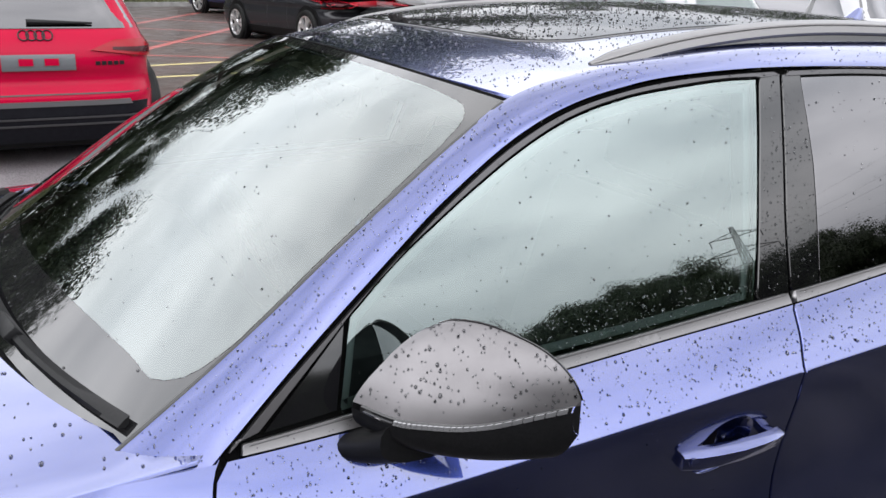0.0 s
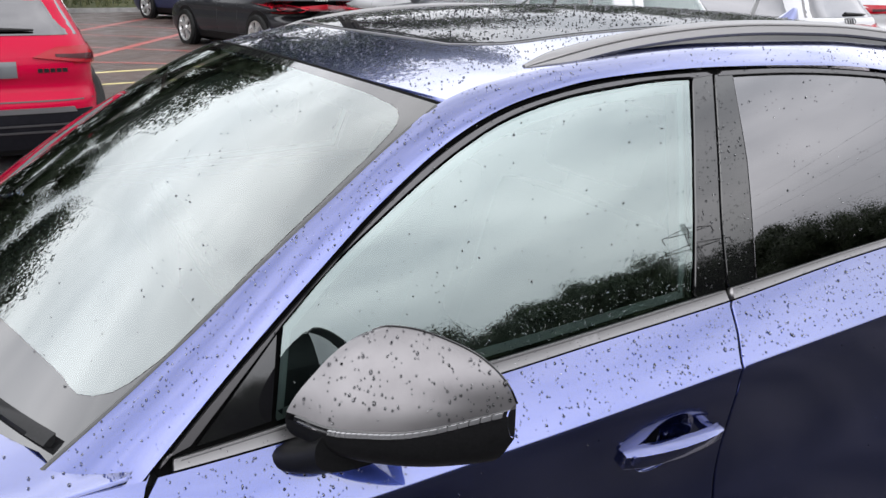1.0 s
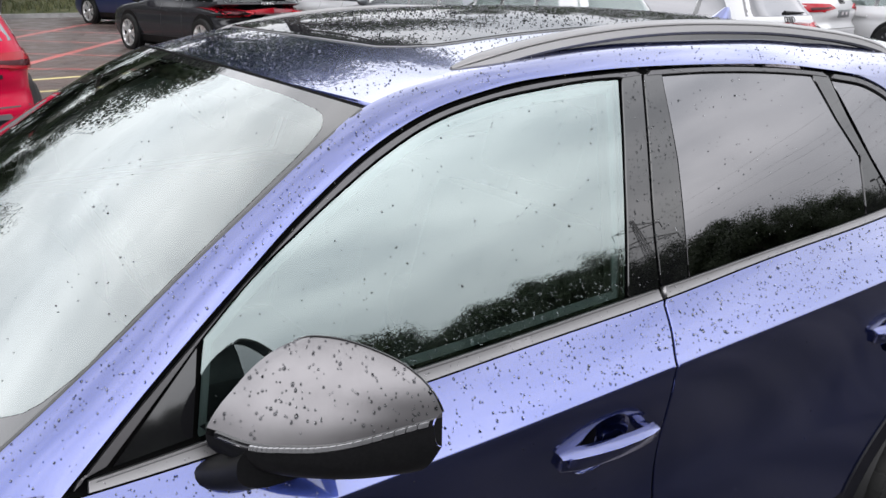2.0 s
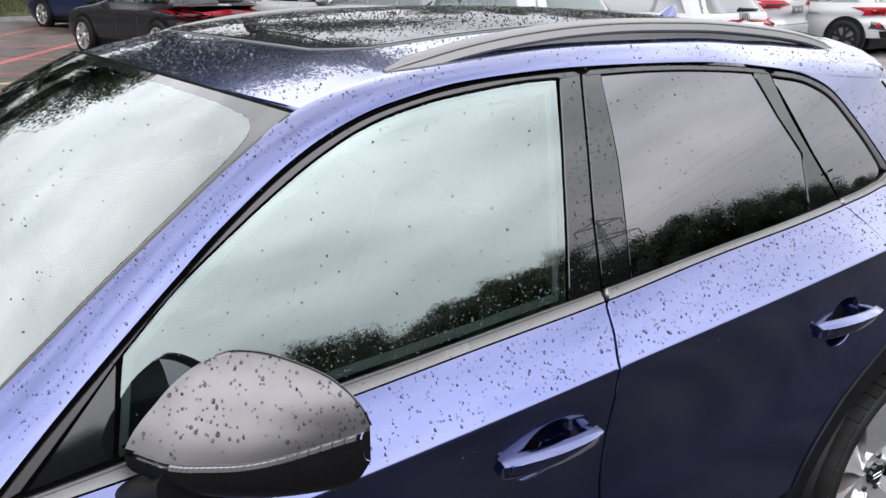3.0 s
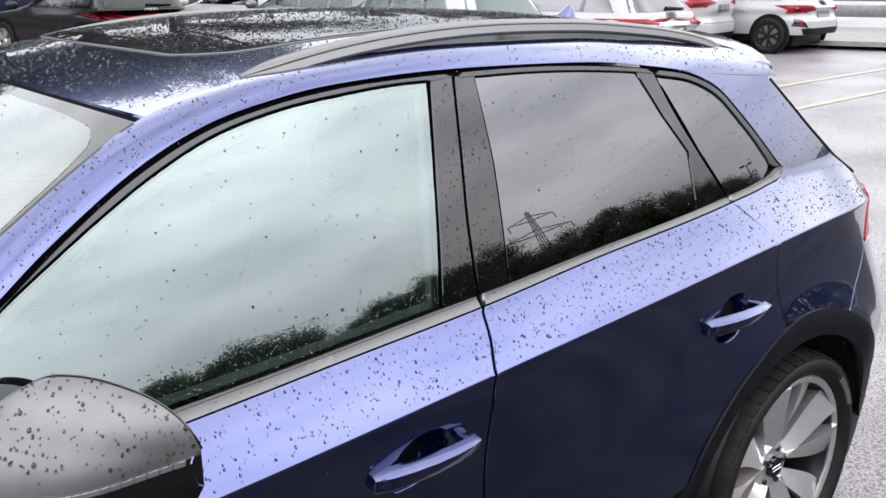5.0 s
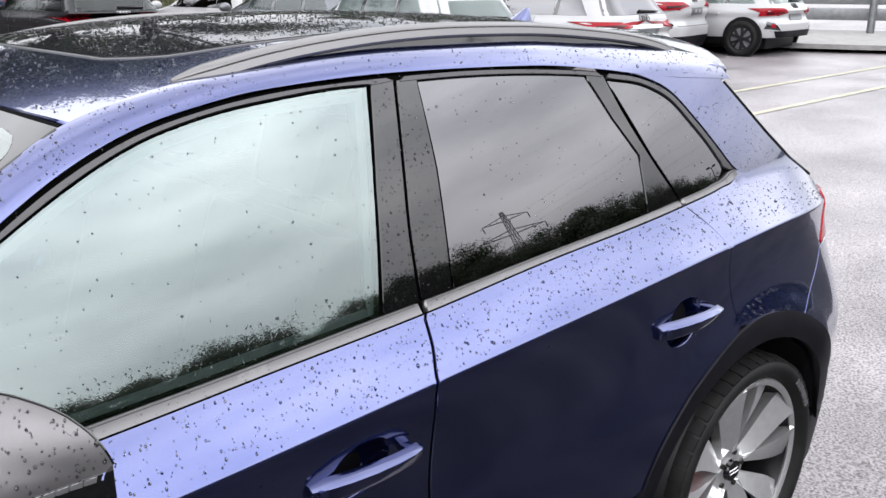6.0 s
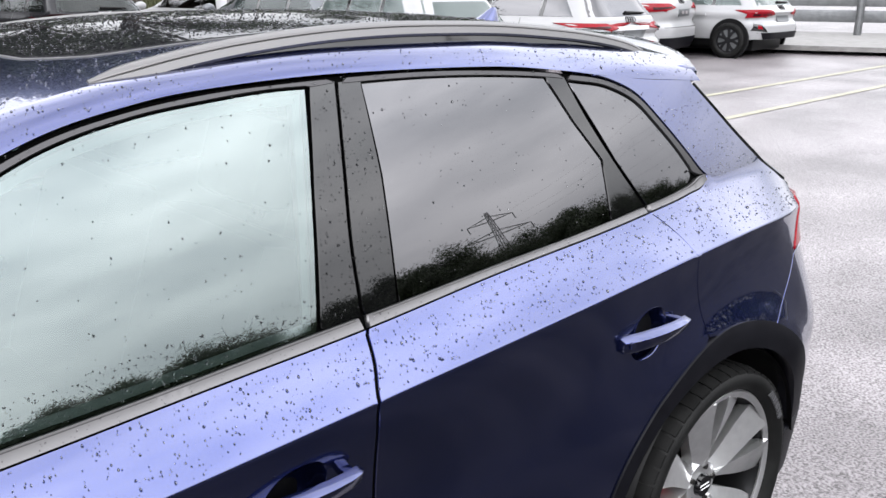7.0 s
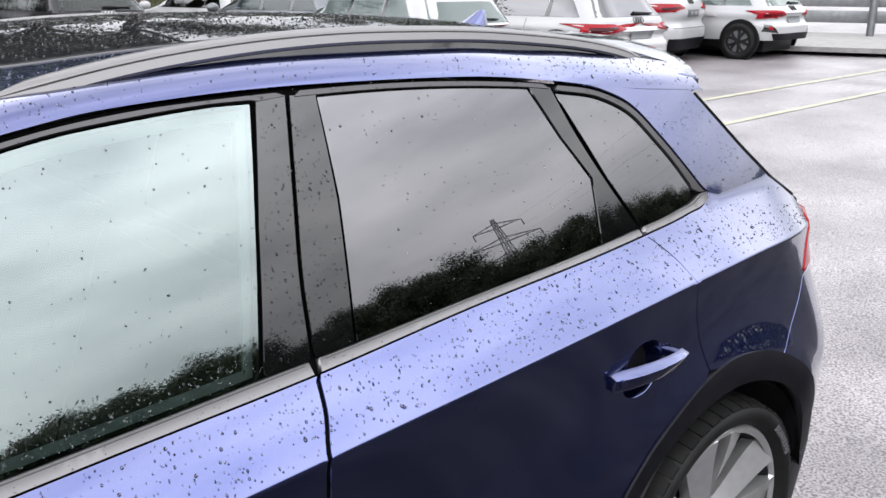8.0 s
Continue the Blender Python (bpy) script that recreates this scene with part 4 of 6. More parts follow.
def build_wheel():
    """A wheel about its hub, its outer face towards -y."""
    w = new("wheel")
    prof = [(0.285, -0.075), (0.292, -0.092), (0.305, -0.103), (0.318, -0.107), (0.330, -0.104), (0.340, -0.096), (0.347, -0.08), (0.350, -0.05), (0.352, 0.0), (0.350, 0.05), (0.340, 0.094), (0.318, 0.108), (0.285, 0.1)]
    n = 96
    rings = [[(r * math.cos(a), y, r * math.sin(a)) for r, y in prof] for a in np.linspace(0, 2 * math.pi, n, endpoint=False)]
    bm = bmesh.new()
    rows = [[bm.verts.new(p) for p in ring] for ring in rings]
    for i in range(n):
        a, b = rows[i], rows[(i + 1) % n]
        for j in range(len(prof) - 1):
            bm.faces.new((a[j], a[j + 1], b[j + 1], b[j]))
    tyre = part("tyre", bm, TYRE, w, "worn black tyre with moulded tread blocks")
    # tread blocks at the shoulder
    bm = bmesh.new()
    for i in range(50):
        a = 2 * math.pi * i / 50
        m = Matrix.Rotation(-a, 4, "Y")
        for y0, y1, r0, tilt in ((-0.098, -0.058, 0.340, 0.35), (-0.052, -0.02, 0.3475, 0.0), (-0.014, 0.014, 0.3485, 0.0), (0.02, 0.052, 0.3475, 0.0)):
            half = math.pi / 50 * 0.8
            pts = []
            for y, rr in ((y0, r0 - (0.004 if tilt else 0)), (y1, 0.348)):
                for sgn in (-1, 1):
                    for h in (-0.006, 0.009 if tilt and y == y0 else 0.0055):
                        q = m @ Vector((rr + h, y, 0))
                        q = Matrix.Rotation(-sgn * half, 4, "Y") @ q
                        pts.append(bm.verts.new(q))
            for f in ((1, 3, 7, 5), (0, 1, 5, 4), (2, 6, 7, 3), (0, 2, 3, 1), (4, 5, 7, 6)):
                bm.faces.new([pts[k] for k in f])
    part("tread", bm, TYRE, tyre)
    # writing on the wall of the tyre as plain bars
    bm = bmesh.new()
    for i in range(9):
        a = 0.45 + i * 0.045
        q = Matrix.Rotation(-a, 4, "Y")
        box(bm, 0.306, 0.323, -0.1095, -0.103, -0.0045, 0.0045, turn=q)
    part("sidewall_bars", bm, SEAL, tyre)
    # rim barrel and lip
    barrel = [[(r * math.cos(a), y, r * math.sin(a)) for a in np.linspace(0, 2 * math.pi, 64, endpoint=False)] for r, y in ((0.27, -0.07), (0.262, -0.05), (0.258, -0.02), (0.25, 0.09))]
    part("barrel", loft(bmesh.new(), barrel, caps=False), RIM_DARK, w)
    back_plate = bmesh.new()
    bmesh.ops.create_cone(back_plate, cap_ends=True, segments=48, radius1=0.25, radius2=0.25, depth=0.01, matrix=pose(0, 0.085, 0, 90))
    part("inner_shield", back_plate, PLASTIC, w)
    prof = [(0.264, -0.078), (0.272, -0.084), (0.281, -0.085), (0.286, -0.078), (0.284, -0.066), (0.268, -0.062)]
    bm = bmesh.new()
    rows = [[bm.verts.new((r * math.cos(a), y, r * math.sin(a))) for r, y in prof] for a in np.linspace(0, 2 * math.pi, n, endpoint=False)]
    for i in range(n):
        a, b = rows[i], rows[(i + 1) % n]
        for j in range(len(prof) - 1):
            bm.faces.new((a[j], a[j + 1], b[j + 1], b[j]))
    rim = part("rim", bm, RIM, w, "bright-faced alloy rim with ten blades")
    # ten blades in five pairs, turbine-like
    for i in range(5):
        for k, lean in ((-1, 0.20), (1, 0.20)):
            base = 2 * math.pi * i / 5 + 0.32 + k * 0.18
            bm = bmesh.new()
            face, rings = [], []
            for t in np.linspace(0, 1, 9):
                r = 0.058 + t * 0.212
                a = base + k * 0.10 * t ** 1.3 + 0.30 * t * (1 - t) * k
                half = 0.017 + 0.012 * math.sin(math.pi * t * 0.8) + 0.024 * t ** 2.2
                y = -0.040 - 0.036 * t ** 0.8
                c, s = math.cos(a), math.sin(a)
                tang = Vector((-s, 0, c))
                p = Vector((r * c, 0, r * s))
                dip = -k * 0.012
                q = [p - tang * half + Vector((0, y + dip, 0)), p + tang * half + Vector((0, y - dip, 0)), p + tang * half * 0.75 + Vector((0, y + 0.05, 0)), p - tang * half * 0.75 + Vector((0, y + 0.05, 0))]
                rings.append(q)
            loft(bm, rings)
            part("spoke", bm, RIM, rim)
    bm = bmesh.new()
    bmesh.ops.create_cone(bm, cap_ends=True, segments=40, radius1=0.076, radius2=0.066, depth=0.05, matrix=pose(0, -0.018, 0, 90))
    hub = part("hub", bm, RIM, w)
    bm = bmesh.new()
    bmesh.ops.create_cone(bm, cap_ends=True, segments=32, radius1=0.035, radius2=0.031, depth=0.018, matrix=pose(0, -0.047, 0, 90))
    cap = part("hub_cap", bm, GLOSS_BLACK, hub, "black centre cap with a bright mark")
    bm = bmesh.new()
    for i in range(4):
        cx = (i - 1.5) * 0.0105
        for a0 in np.linspace(0, 2 * math.pi, 16, endpoint=False):
            a1 = a0 + 2 * math.pi / 16
            tube(bm, (cx + 0.007 * math.cos(a0), -0.057, 0.007 * math.sin(a0)), (cx + 0.007 * math.cos(a1), -0.057, 0.007 * math.sin(a1)), 0.0012, sides=4)
    part("cap_mark", bm, CHROME, hub)
    for i in range(5):
        bm = bmesh.new()
        a = 2 * math.pi * i / 5 + 0.1
        tube(bm, (0.054 * math.cos(a), -0.05, 0.054 * math.sin(a)), (0.054 * math.cos(a), -0.02, 0.054 * math.sin(a)), 0.009, sides=6)
        part("wheel_bolt", bm, STEEL, hub)
    bm = bmesh.new()
    bmesh.ops.create_cone(bm, cap_ends=True, segments=64, radius1=0.17, radius2=0.17, depth=0.024, matrix=pose(0, 0.035, 0, 90))
    part("brake_disc", bm, STEEL, w)
    bm = bmesh.new()
    for a in (2.75, 2.95, 3.15, 3.35):
        box(bm, 0.105, 0.185, -0.005, 0.075, -0.024, 0.024, 0.008, turn=Matrix.Rotation(-a, 4, "Y"))
    part("brake_caliper", bm, CALIPER, w, "red brake caliper")
    return w


def build_wheels(car):
    first = build_wheel()
    first.parent = car
    first.matrix_basis = pose(2.845, -0.822, 0.352)
    for x, y, turn in ((0.0, -0.822, 0), (2.845, 0.822, 180), (0.0, 0.822, 180)):
        copy_thing(first, pose(x, y, 0.352, 0, 0, turn))
    # dark wells behind the wheels
    for x in AXLES:
        for s in (-1, 1):
            rings = [[(x + r * math.cos(a), s * y, AXLE_Z + r * math.sin(a)) for a in np.linspace(0.1, math.pi + 0.35, 40)] for r, y in ((0.405, 0.912), (0.428, 0.86), (0.428, 0.58))]
            bm = loft(bmesh.new(), rings, closed=False)
            inner = [v for v in list(bm.verts)[-40:]]
            bm.faces.new(inner)
            part("wheel_well", bm, PLASTIC, car)


def build_mirror(car, door, s):
    """A door mirror: silver cap over a black housing with a light strip between."""
    xt = curve([(0, 0.935), (0.5, 1.02), (1, 1.08)])
    xl = curve([(0, 0.822), (0.5, 0.888), (0.85, 0.99), (1, 1.068)])
    top = curve([(0, 1.226), (0.1, 1.236), (0.2, 1.2375), (0.5, 1.224), (0.75, 1.203), (0.88, 1.184), (0.95, 1.168), (1, 1.150)])
    low = curve([(0, 1.066), (0.4, 1.05), (0.7, 1.054), (0.9, 1.072), (1, 1.1)])
    cut = curve([(0, 1.120), (0.5, 1.113), (0.8, 1.119), (1, 1.139)])
    yy = curve([(0, 0.925), (0.5, 1.005), (1, 1.08)])

    def at(u, z):
        zm, h0, h1 = cut(u), top(u) - cut(u), cut(u) - low(u)
        k = (z - zm) / h0 if z > zm else (zm - z) / h1
        k = min(1.0, max(0.0, k))
        front = (1 - k ** 1.25) ** 0.7 if z > zm else (1 - k ** 3.2) ** 0.5
        x = xt(u) - (xt(u) - xl(u)) * front
        # a soft crease runs along the cap at half its height
        x += 0.0025 * math.exp(-((z - zm - 0.52 * h0) / (0.16 * h0)) ** 2) * min(1.0, 4 * (1 - u)) if z > zm else 0.0
        # the shell leans outwards at its trailing edge
        return Vector((x, s * (yy(u) + (0.02 * (1 - front) - 0.01) * (1 - u ** 5)), z))
    us = np.linspace(0, 1, 26)

    rows = 1 - (1 - np.linspace(0, 1, 16)) ** 1.7
    g = [[at(u, cut(u) + 0.005 + (top(u) - cut(u) - 0.005) * t) for t in rows] for u in us]
    for line, u in zip(g, us):
        line.append(Vector((xt(u), line[-1].y, line[-1].z - 0.002)))
    mirror = part("door_mirror", loft(bmesh.new(), g, closed=False), SILVER, car, "matt silver mirror cap over a black housing, beaded with rain")
    g2 = [[at(u, cut(u) - 0.004 - (cut(u) - 0.004 - low(u)) * t) for t in rows] + [Vector((xt(u), at(u, low(u)).y, low(u)))] for u in us]
    part("housing", loft(bmesh.new(), g2, closed=False), PLASTIC, mirror)
    strip = [[at(u, cut(u) + d) - Vector((o, 0, 0)) for d, o in ((0.0055, 0.0), (0.004, 0.003), (-0.004, 0.003), (-0.006, 0.0))] for u in us]
    part("indicator_strip", loft(bmesh.new(), strip[2:], closed=False), GLOSS_BLACK, mirror, "dark indicator strip with clear cells")
    for k in range(24):
        u0, u1 = 0.36 + k * 0.0265, 0.36 + k * 0.0265 + 0.021
        part("indicator_cell", loft(bmesh.new(), [[at(u, cut(u) + d) - Vector((o, 0, 0)) for d, o in ((0.0035, 0.003), (0.0025, 0.0055), (-0.0032, 0.0055), (-0.0042, 0.003))] for u in (u0, u1)]), LENS_CLEAR, mirror)
    bm = bmesh.new()
    loft(bm, [[at(u, cut(u) + d) - Vector((o, 0, 0)) for d, o in ((0.0, 0.003), (0.0, 0.005), (-0.0018, 0.005), (-0.0018, 0.003))] for u in np.linspace(0.12, 0.35, 10)])
    part("bright_line", bm, CHROME, mirror)
    # dark joint along the edge of the cap
    line = [at(u, top(u)) + Vector((0.001, s * 0.0005, 0.0008)) for u in np.linspace(0.02, 1, 40)]
    bm = bmesh.new()
    for p, q in zip(line, line[1:]):
        tube(bm, p, q, 0.0015, sides=6)
    part("cap_edge", bm, GLOSS_BLACK, mirror)
    # trailing rim and outer end
    ring_t = [Vector((xt(u) - 0.012, at(u, top(u)).y, top(u) - 0.006)) for u in us[1:-5]]
    ring_b = [Vector((xt(u) - 0.012, at(u, low(u)).y, low(u) + 0.006)) for u in us[1:-5]]
    bm = loft(bmesh.new(), [[a, a * 0.75 + b * 0.25, (a + b) / 2, a * 0.25 + b * 0.75, b] for a, b in zip(ring_t, ring_b)], closed=False)
    part("mirror_glass", bm, CHROME, mirror)
    for name, z0, z1, m in (("tip", low(1), cut(1) + 0.004, PLASTIC), ("cap_tip", cut(1) + 0.004, top(1), SILVER)):
        arc = [at(1, z) for z in np.linspace(z0, z1, 9)]
        part(name, loft(bmesh.new(), [arc, [Vector((xt(1), p.y, p.z)) for p in arc]], closed=False), m, mirror)
    # inner end and foot
    arc = [at(0, z) for z in np.linspace(low(0), top(0), 14)] + [Vector((xt(0), s * 0.928, top(0) - 0.014)), Vector((xt(0), s * 0.92, low(0)))]
    bm = bmesh.new()
    bm.faces.new([bm.verts.new(p) for p in arc])
    part("inner_end", bm, PLASTIC, mirror)
    # a swept neck: broad on the door, drawn out and up under the housing
    rings = []
    for t in np.linspace(0, 1, 10):
        c = Vector((0.87 + 0.035 * t, s * (0.865 + 0.1 * t), 1.034 + 0.045 * t ** 1.5))
        rx, rz = 0.068 - 0.006 * t, 0.024 + 0.012 * t
        rings.append([c + Vector((rx * math.copysign(abs(math.cos(a)) ** 0.8, math.cos(a)), 0, rz * math.copysign(abs(math.sin(a)) ** 0.8, math.sin(a)))) for a in np.linspace(0, 2 * math.pi, 24, endpoint=False)])
    part("foot", loft(bmesh.new(), rings), PLASTIC, mirror)
    return lambda u, v: at(u, cut(u) + 0.006 + (top(u) - cut(u) - 0.006) * (1 - (1 - v) ** 1.7))


def build_rails(car):
    for s in (-1, 1):
        xs = [1.395, 1.42, 1.46, 1.52, 1.6, 1.75, 1.95, 2.15, 2.35, 2.5, 2.62, 2.72, 2.8, 2.86, 2.9]
        lift = [0.0, 0.003, 0.007, 0.012, 0.017, 0.023, 0.027, 0.028, 0.029, 0.027, 0.024, 0.019, 0.012, 0.004, -0.004]
        fl, rings, base = curve(list(zip(xs, lift))), [], []
        for x in np.linspace(1.39, 2.9, 70):
            y = roof_edge_y(x) - 0.014
            z = roof_at(x, y)[2]
            h = max(0.0, fl(x))
            w = 0.019 * min(1, 0.25 + (x - 1.385) / 0.10, 0.25 + (2.905 - x) / 0.10)
            t = 0.0125 * min(1, 0.3 + (x - 1.385) / 0.08, 0.3 + (2.905 - x) / 0.08)
            # a broad top that slopes outwards
            rings.append([(x, s * (y + dy * w), z + h + dz * t) for dy, dz in ((-1.0, -0.6), (-0.9, 0.3), (-0.4, 0.75), (0.3, 0.7), (0.75, 0.25), (0.8, 0.02), (0.72, -0.1), (0.95, -0.2), (1.2, -1.2), (1.0, -1.6), (-0.7, -1.4))])
            base.append([(x, s * (y + dy), z + dz) for dy, dz in ((-0.012, -0.006), (-0.012, max(0.001, h - 0.006)), (0.013, max(0.001, h - 0.016)), (0.018, -0.012))])
        rail = part("roof_rail", loft(bmesh.new(), rings), ALU_DARK, car, "satin grey roof rail beaded with rain")
        part("rail_base", loft(bmesh.new(), base[2:-3]), GLOSS_BLACK, rail)
    # shark-fin aerial
    rings = []
    for t in np.linspace(0, 1, 10):
        z = 1.560 + 0.052 * t
        x0, x1 = 2.73 + 0.12 * t ** 0.75, 2.885 - 0.012 * t
        w = 0.027 * (1 - t) ** 0.8 + 0.003
        rings.append([((x0 + x1) / 2 + (x1 - x0) / 2 * math.cos(a), w * math.sin(a), z) for a in np.linspace(0, 2 * math.pi, 18, endpoint=False)])
    part("aerial", loft(bmesh.new(), rings), BLUE, car, "blue shark-fin aerial")


def build_cabin(car):
    # a dark inner shell closes the body behind the gaps
    for s in (-1, 1):
        bm = bmesh.new()
        rows = [[(x, s * (side_y(x, min(z, waist_low(x))) - 0.05), z) for z in (0.25, 0.45, 0.65, 0.85, 0.95, waist_low(min(x, 2.94)) - 0.012)] for x in np.linspace(0.42, 2.42, 30)]
        loft(bm, rows, closed=False)
        part("inner_door_shell", bm, PLASTIC, car)
        bm = bmesh.new()
        loft(bm, [[(x, s * (side_y(x, z) - 0.035), z) for z in (0.87, 0.95, waist_low(min(x, 2.94)) - 0.012)] for x in np.linspace(2.4, 3.3, 14)], closed=False)
        part("inner_quarter", bm, PLASTIC, car)
        # pillars inside the glass
        for (x0, z0), (x1, z1), w in (((1.70, 1.12), (1.785, 1.50), 0.06), ((2.56, 1.15), (2.43, 1.47), 0.05)):
            bm = bmesh.new()
            loft(bm, [[(x + dx, s * (side_y(x, z) - d), z) for dx, d in ((-w, 0.022), (w, 0.022), (w * 0.7, 0.07), (-w * 0.7, 0.07))] for x, z in ((x0, z0), (x1, z1))])
            part("inner_pillar", bm, HEADLINER if z1 > 1.48 else CLOTH, car)
    part("floor_pan", box(bmesh.new(), -0.75, 3.6, -0.56, 0.56, 0.22, 0.3, 0.02), PLASTIC, car)
    part("floor_edge", box(bmesh.new(), 0.45, 2.36, -0.84, 0.84, 0.24, 0.32, 0.02), PLASTIC, car)
    part("bulkhead", box(bmesh.new(), 0.36, 0.42, -0.8, 0.8, 0.3, 1.0, 0.01), PLASTIC, car)
    # headliner under the roof
    bm = bmesh.new()
    loft(bm, [[(x, y, roof_at(x, y)[2] - 0.045) for y in np.linspace(-roof_edge_y(x) + 0.0, roof_edge_y(x) - 0.0, 15)] for x in np.linspace(1.22, 3.0, 24)], closed=False)
    part("headliner", bm, HEADLINER, car)
    # dashboard
    bm = bmesh.new()
    loft(bm, [[(0.45, y, 0.7), (0.42 - 0.1 * (1 - (y / 0.8) ** 2), y, 1.0), (0.55, y, 1.045), (0.80, y, 1.035), (0.90, y, 0.98), (0.92, y, 0.88), (0.85, y, 0.7)] for y in np.linspace(-0.76, 0.76, 21)])
    dash = part("dashboard", bm, CLOTH, car)
    bm = box(bmesh.new(), 0.86, 0.875, -0.14, 0.12, 1.04, 1.17, 0.006, turn=pose(0, 0, 0))
    part("screen", bm, GLOSS_BLACK, dash)
    # steering wheel on the right
    bm = bmesh.new()
    c = Vector((1.03, 0.37, 0.98))
    m = Matrix.Translation(c) @ Matrix.Rotation(radians(65), 4, "Y")
    for a in np.linspace(0, 2 * math.pi, 28, endpoint=False):
        b = a + 2 * math.pi / 28
        tube(bm, m @ Vector((0.185 * math.cos(a), 0.185 * math.sin(a), 0)), m @ Vector((0.185 * math.cos(b), 0.185 * math.sin(b), 0)), 0.016)
    for a in (0.0, math.pi / 2, -math.pi / 2):
        tube(bm, m @ Vector((0, 0, 0)), m @ Vector((0.18 * math.cos(a), 0.18 * math.sin(a), 0)), 0.02, 0.012)
    tube(bm, m @ Vector((0, 0, -0.02)), m @ Vector((0, 0, 0.02)), 0.075, 0.065, 20)
    part("steering_wheel", bm, CLOTH, car)
    # seats
    for x, y, w in ((1.42, -0.37, 0.25), (1.42, 0.37, 0.25), (2.32, -0.38, 0.27), (2.32, 0.38, 0.27), (2.34, 0.0, 0.14)):
        bm = bmesh.new()
        box(bm, x - 0.36, x + 0.12, y - w, y + w, 0.5, 0.68, 0.05)
        tilt = Matrix.Translation((x + 0.12, y, 0.62)) @ Matrix.Rotation(radians(18), 4, "Y")
        box(bm, -0.06, 0.09, -w, w, 0.0, 0.62, 0.05, turn=tilt)
        seat = part("seat", bm, CLOTH, car)
        bm = box(bmesh.new(), -0.03, 0.07, -0.13, 0.13, 0.66, 0.85, 0.035, turn=tilt)
        part("headrest", bm, CLOTH, seat)
    # sun visors
    for y in (-0.36, 0.36):
        bm = box(bmesh.new(), -0.09, 0.09, -0.2, 0.2, -0.01, 0.01, 0.008, turn=Matrix.Translation((1.27, y, 1.455)) @ Matrix.Rotation(radians(-15), 4, "Y"))
        part("sun_visor", bm, HEADLINER, car)
    bm = box(bmesh.new(), 1.12, 1.16, -0.12, 0.12, 1.37, 1.44, 0.015)
    part("inner_mirror", bm, GLOSS_BLACK, car)


ALU_DARK = principled("satin_grey_rail", (0.15, 0.146, 0.146), 0.38, 0.75)
build_tail(BLUE_CAR)
build_nose(BLUE_CAR)
build_wheels(BLUE_CAR)
build_rails(BLUE_CAR)
build_cabin(BLUE_CAR)
MIRROR = build_mirror(BLUE_CAR, None, -1)
build_mirror(BLUE_CAR, None, 1)


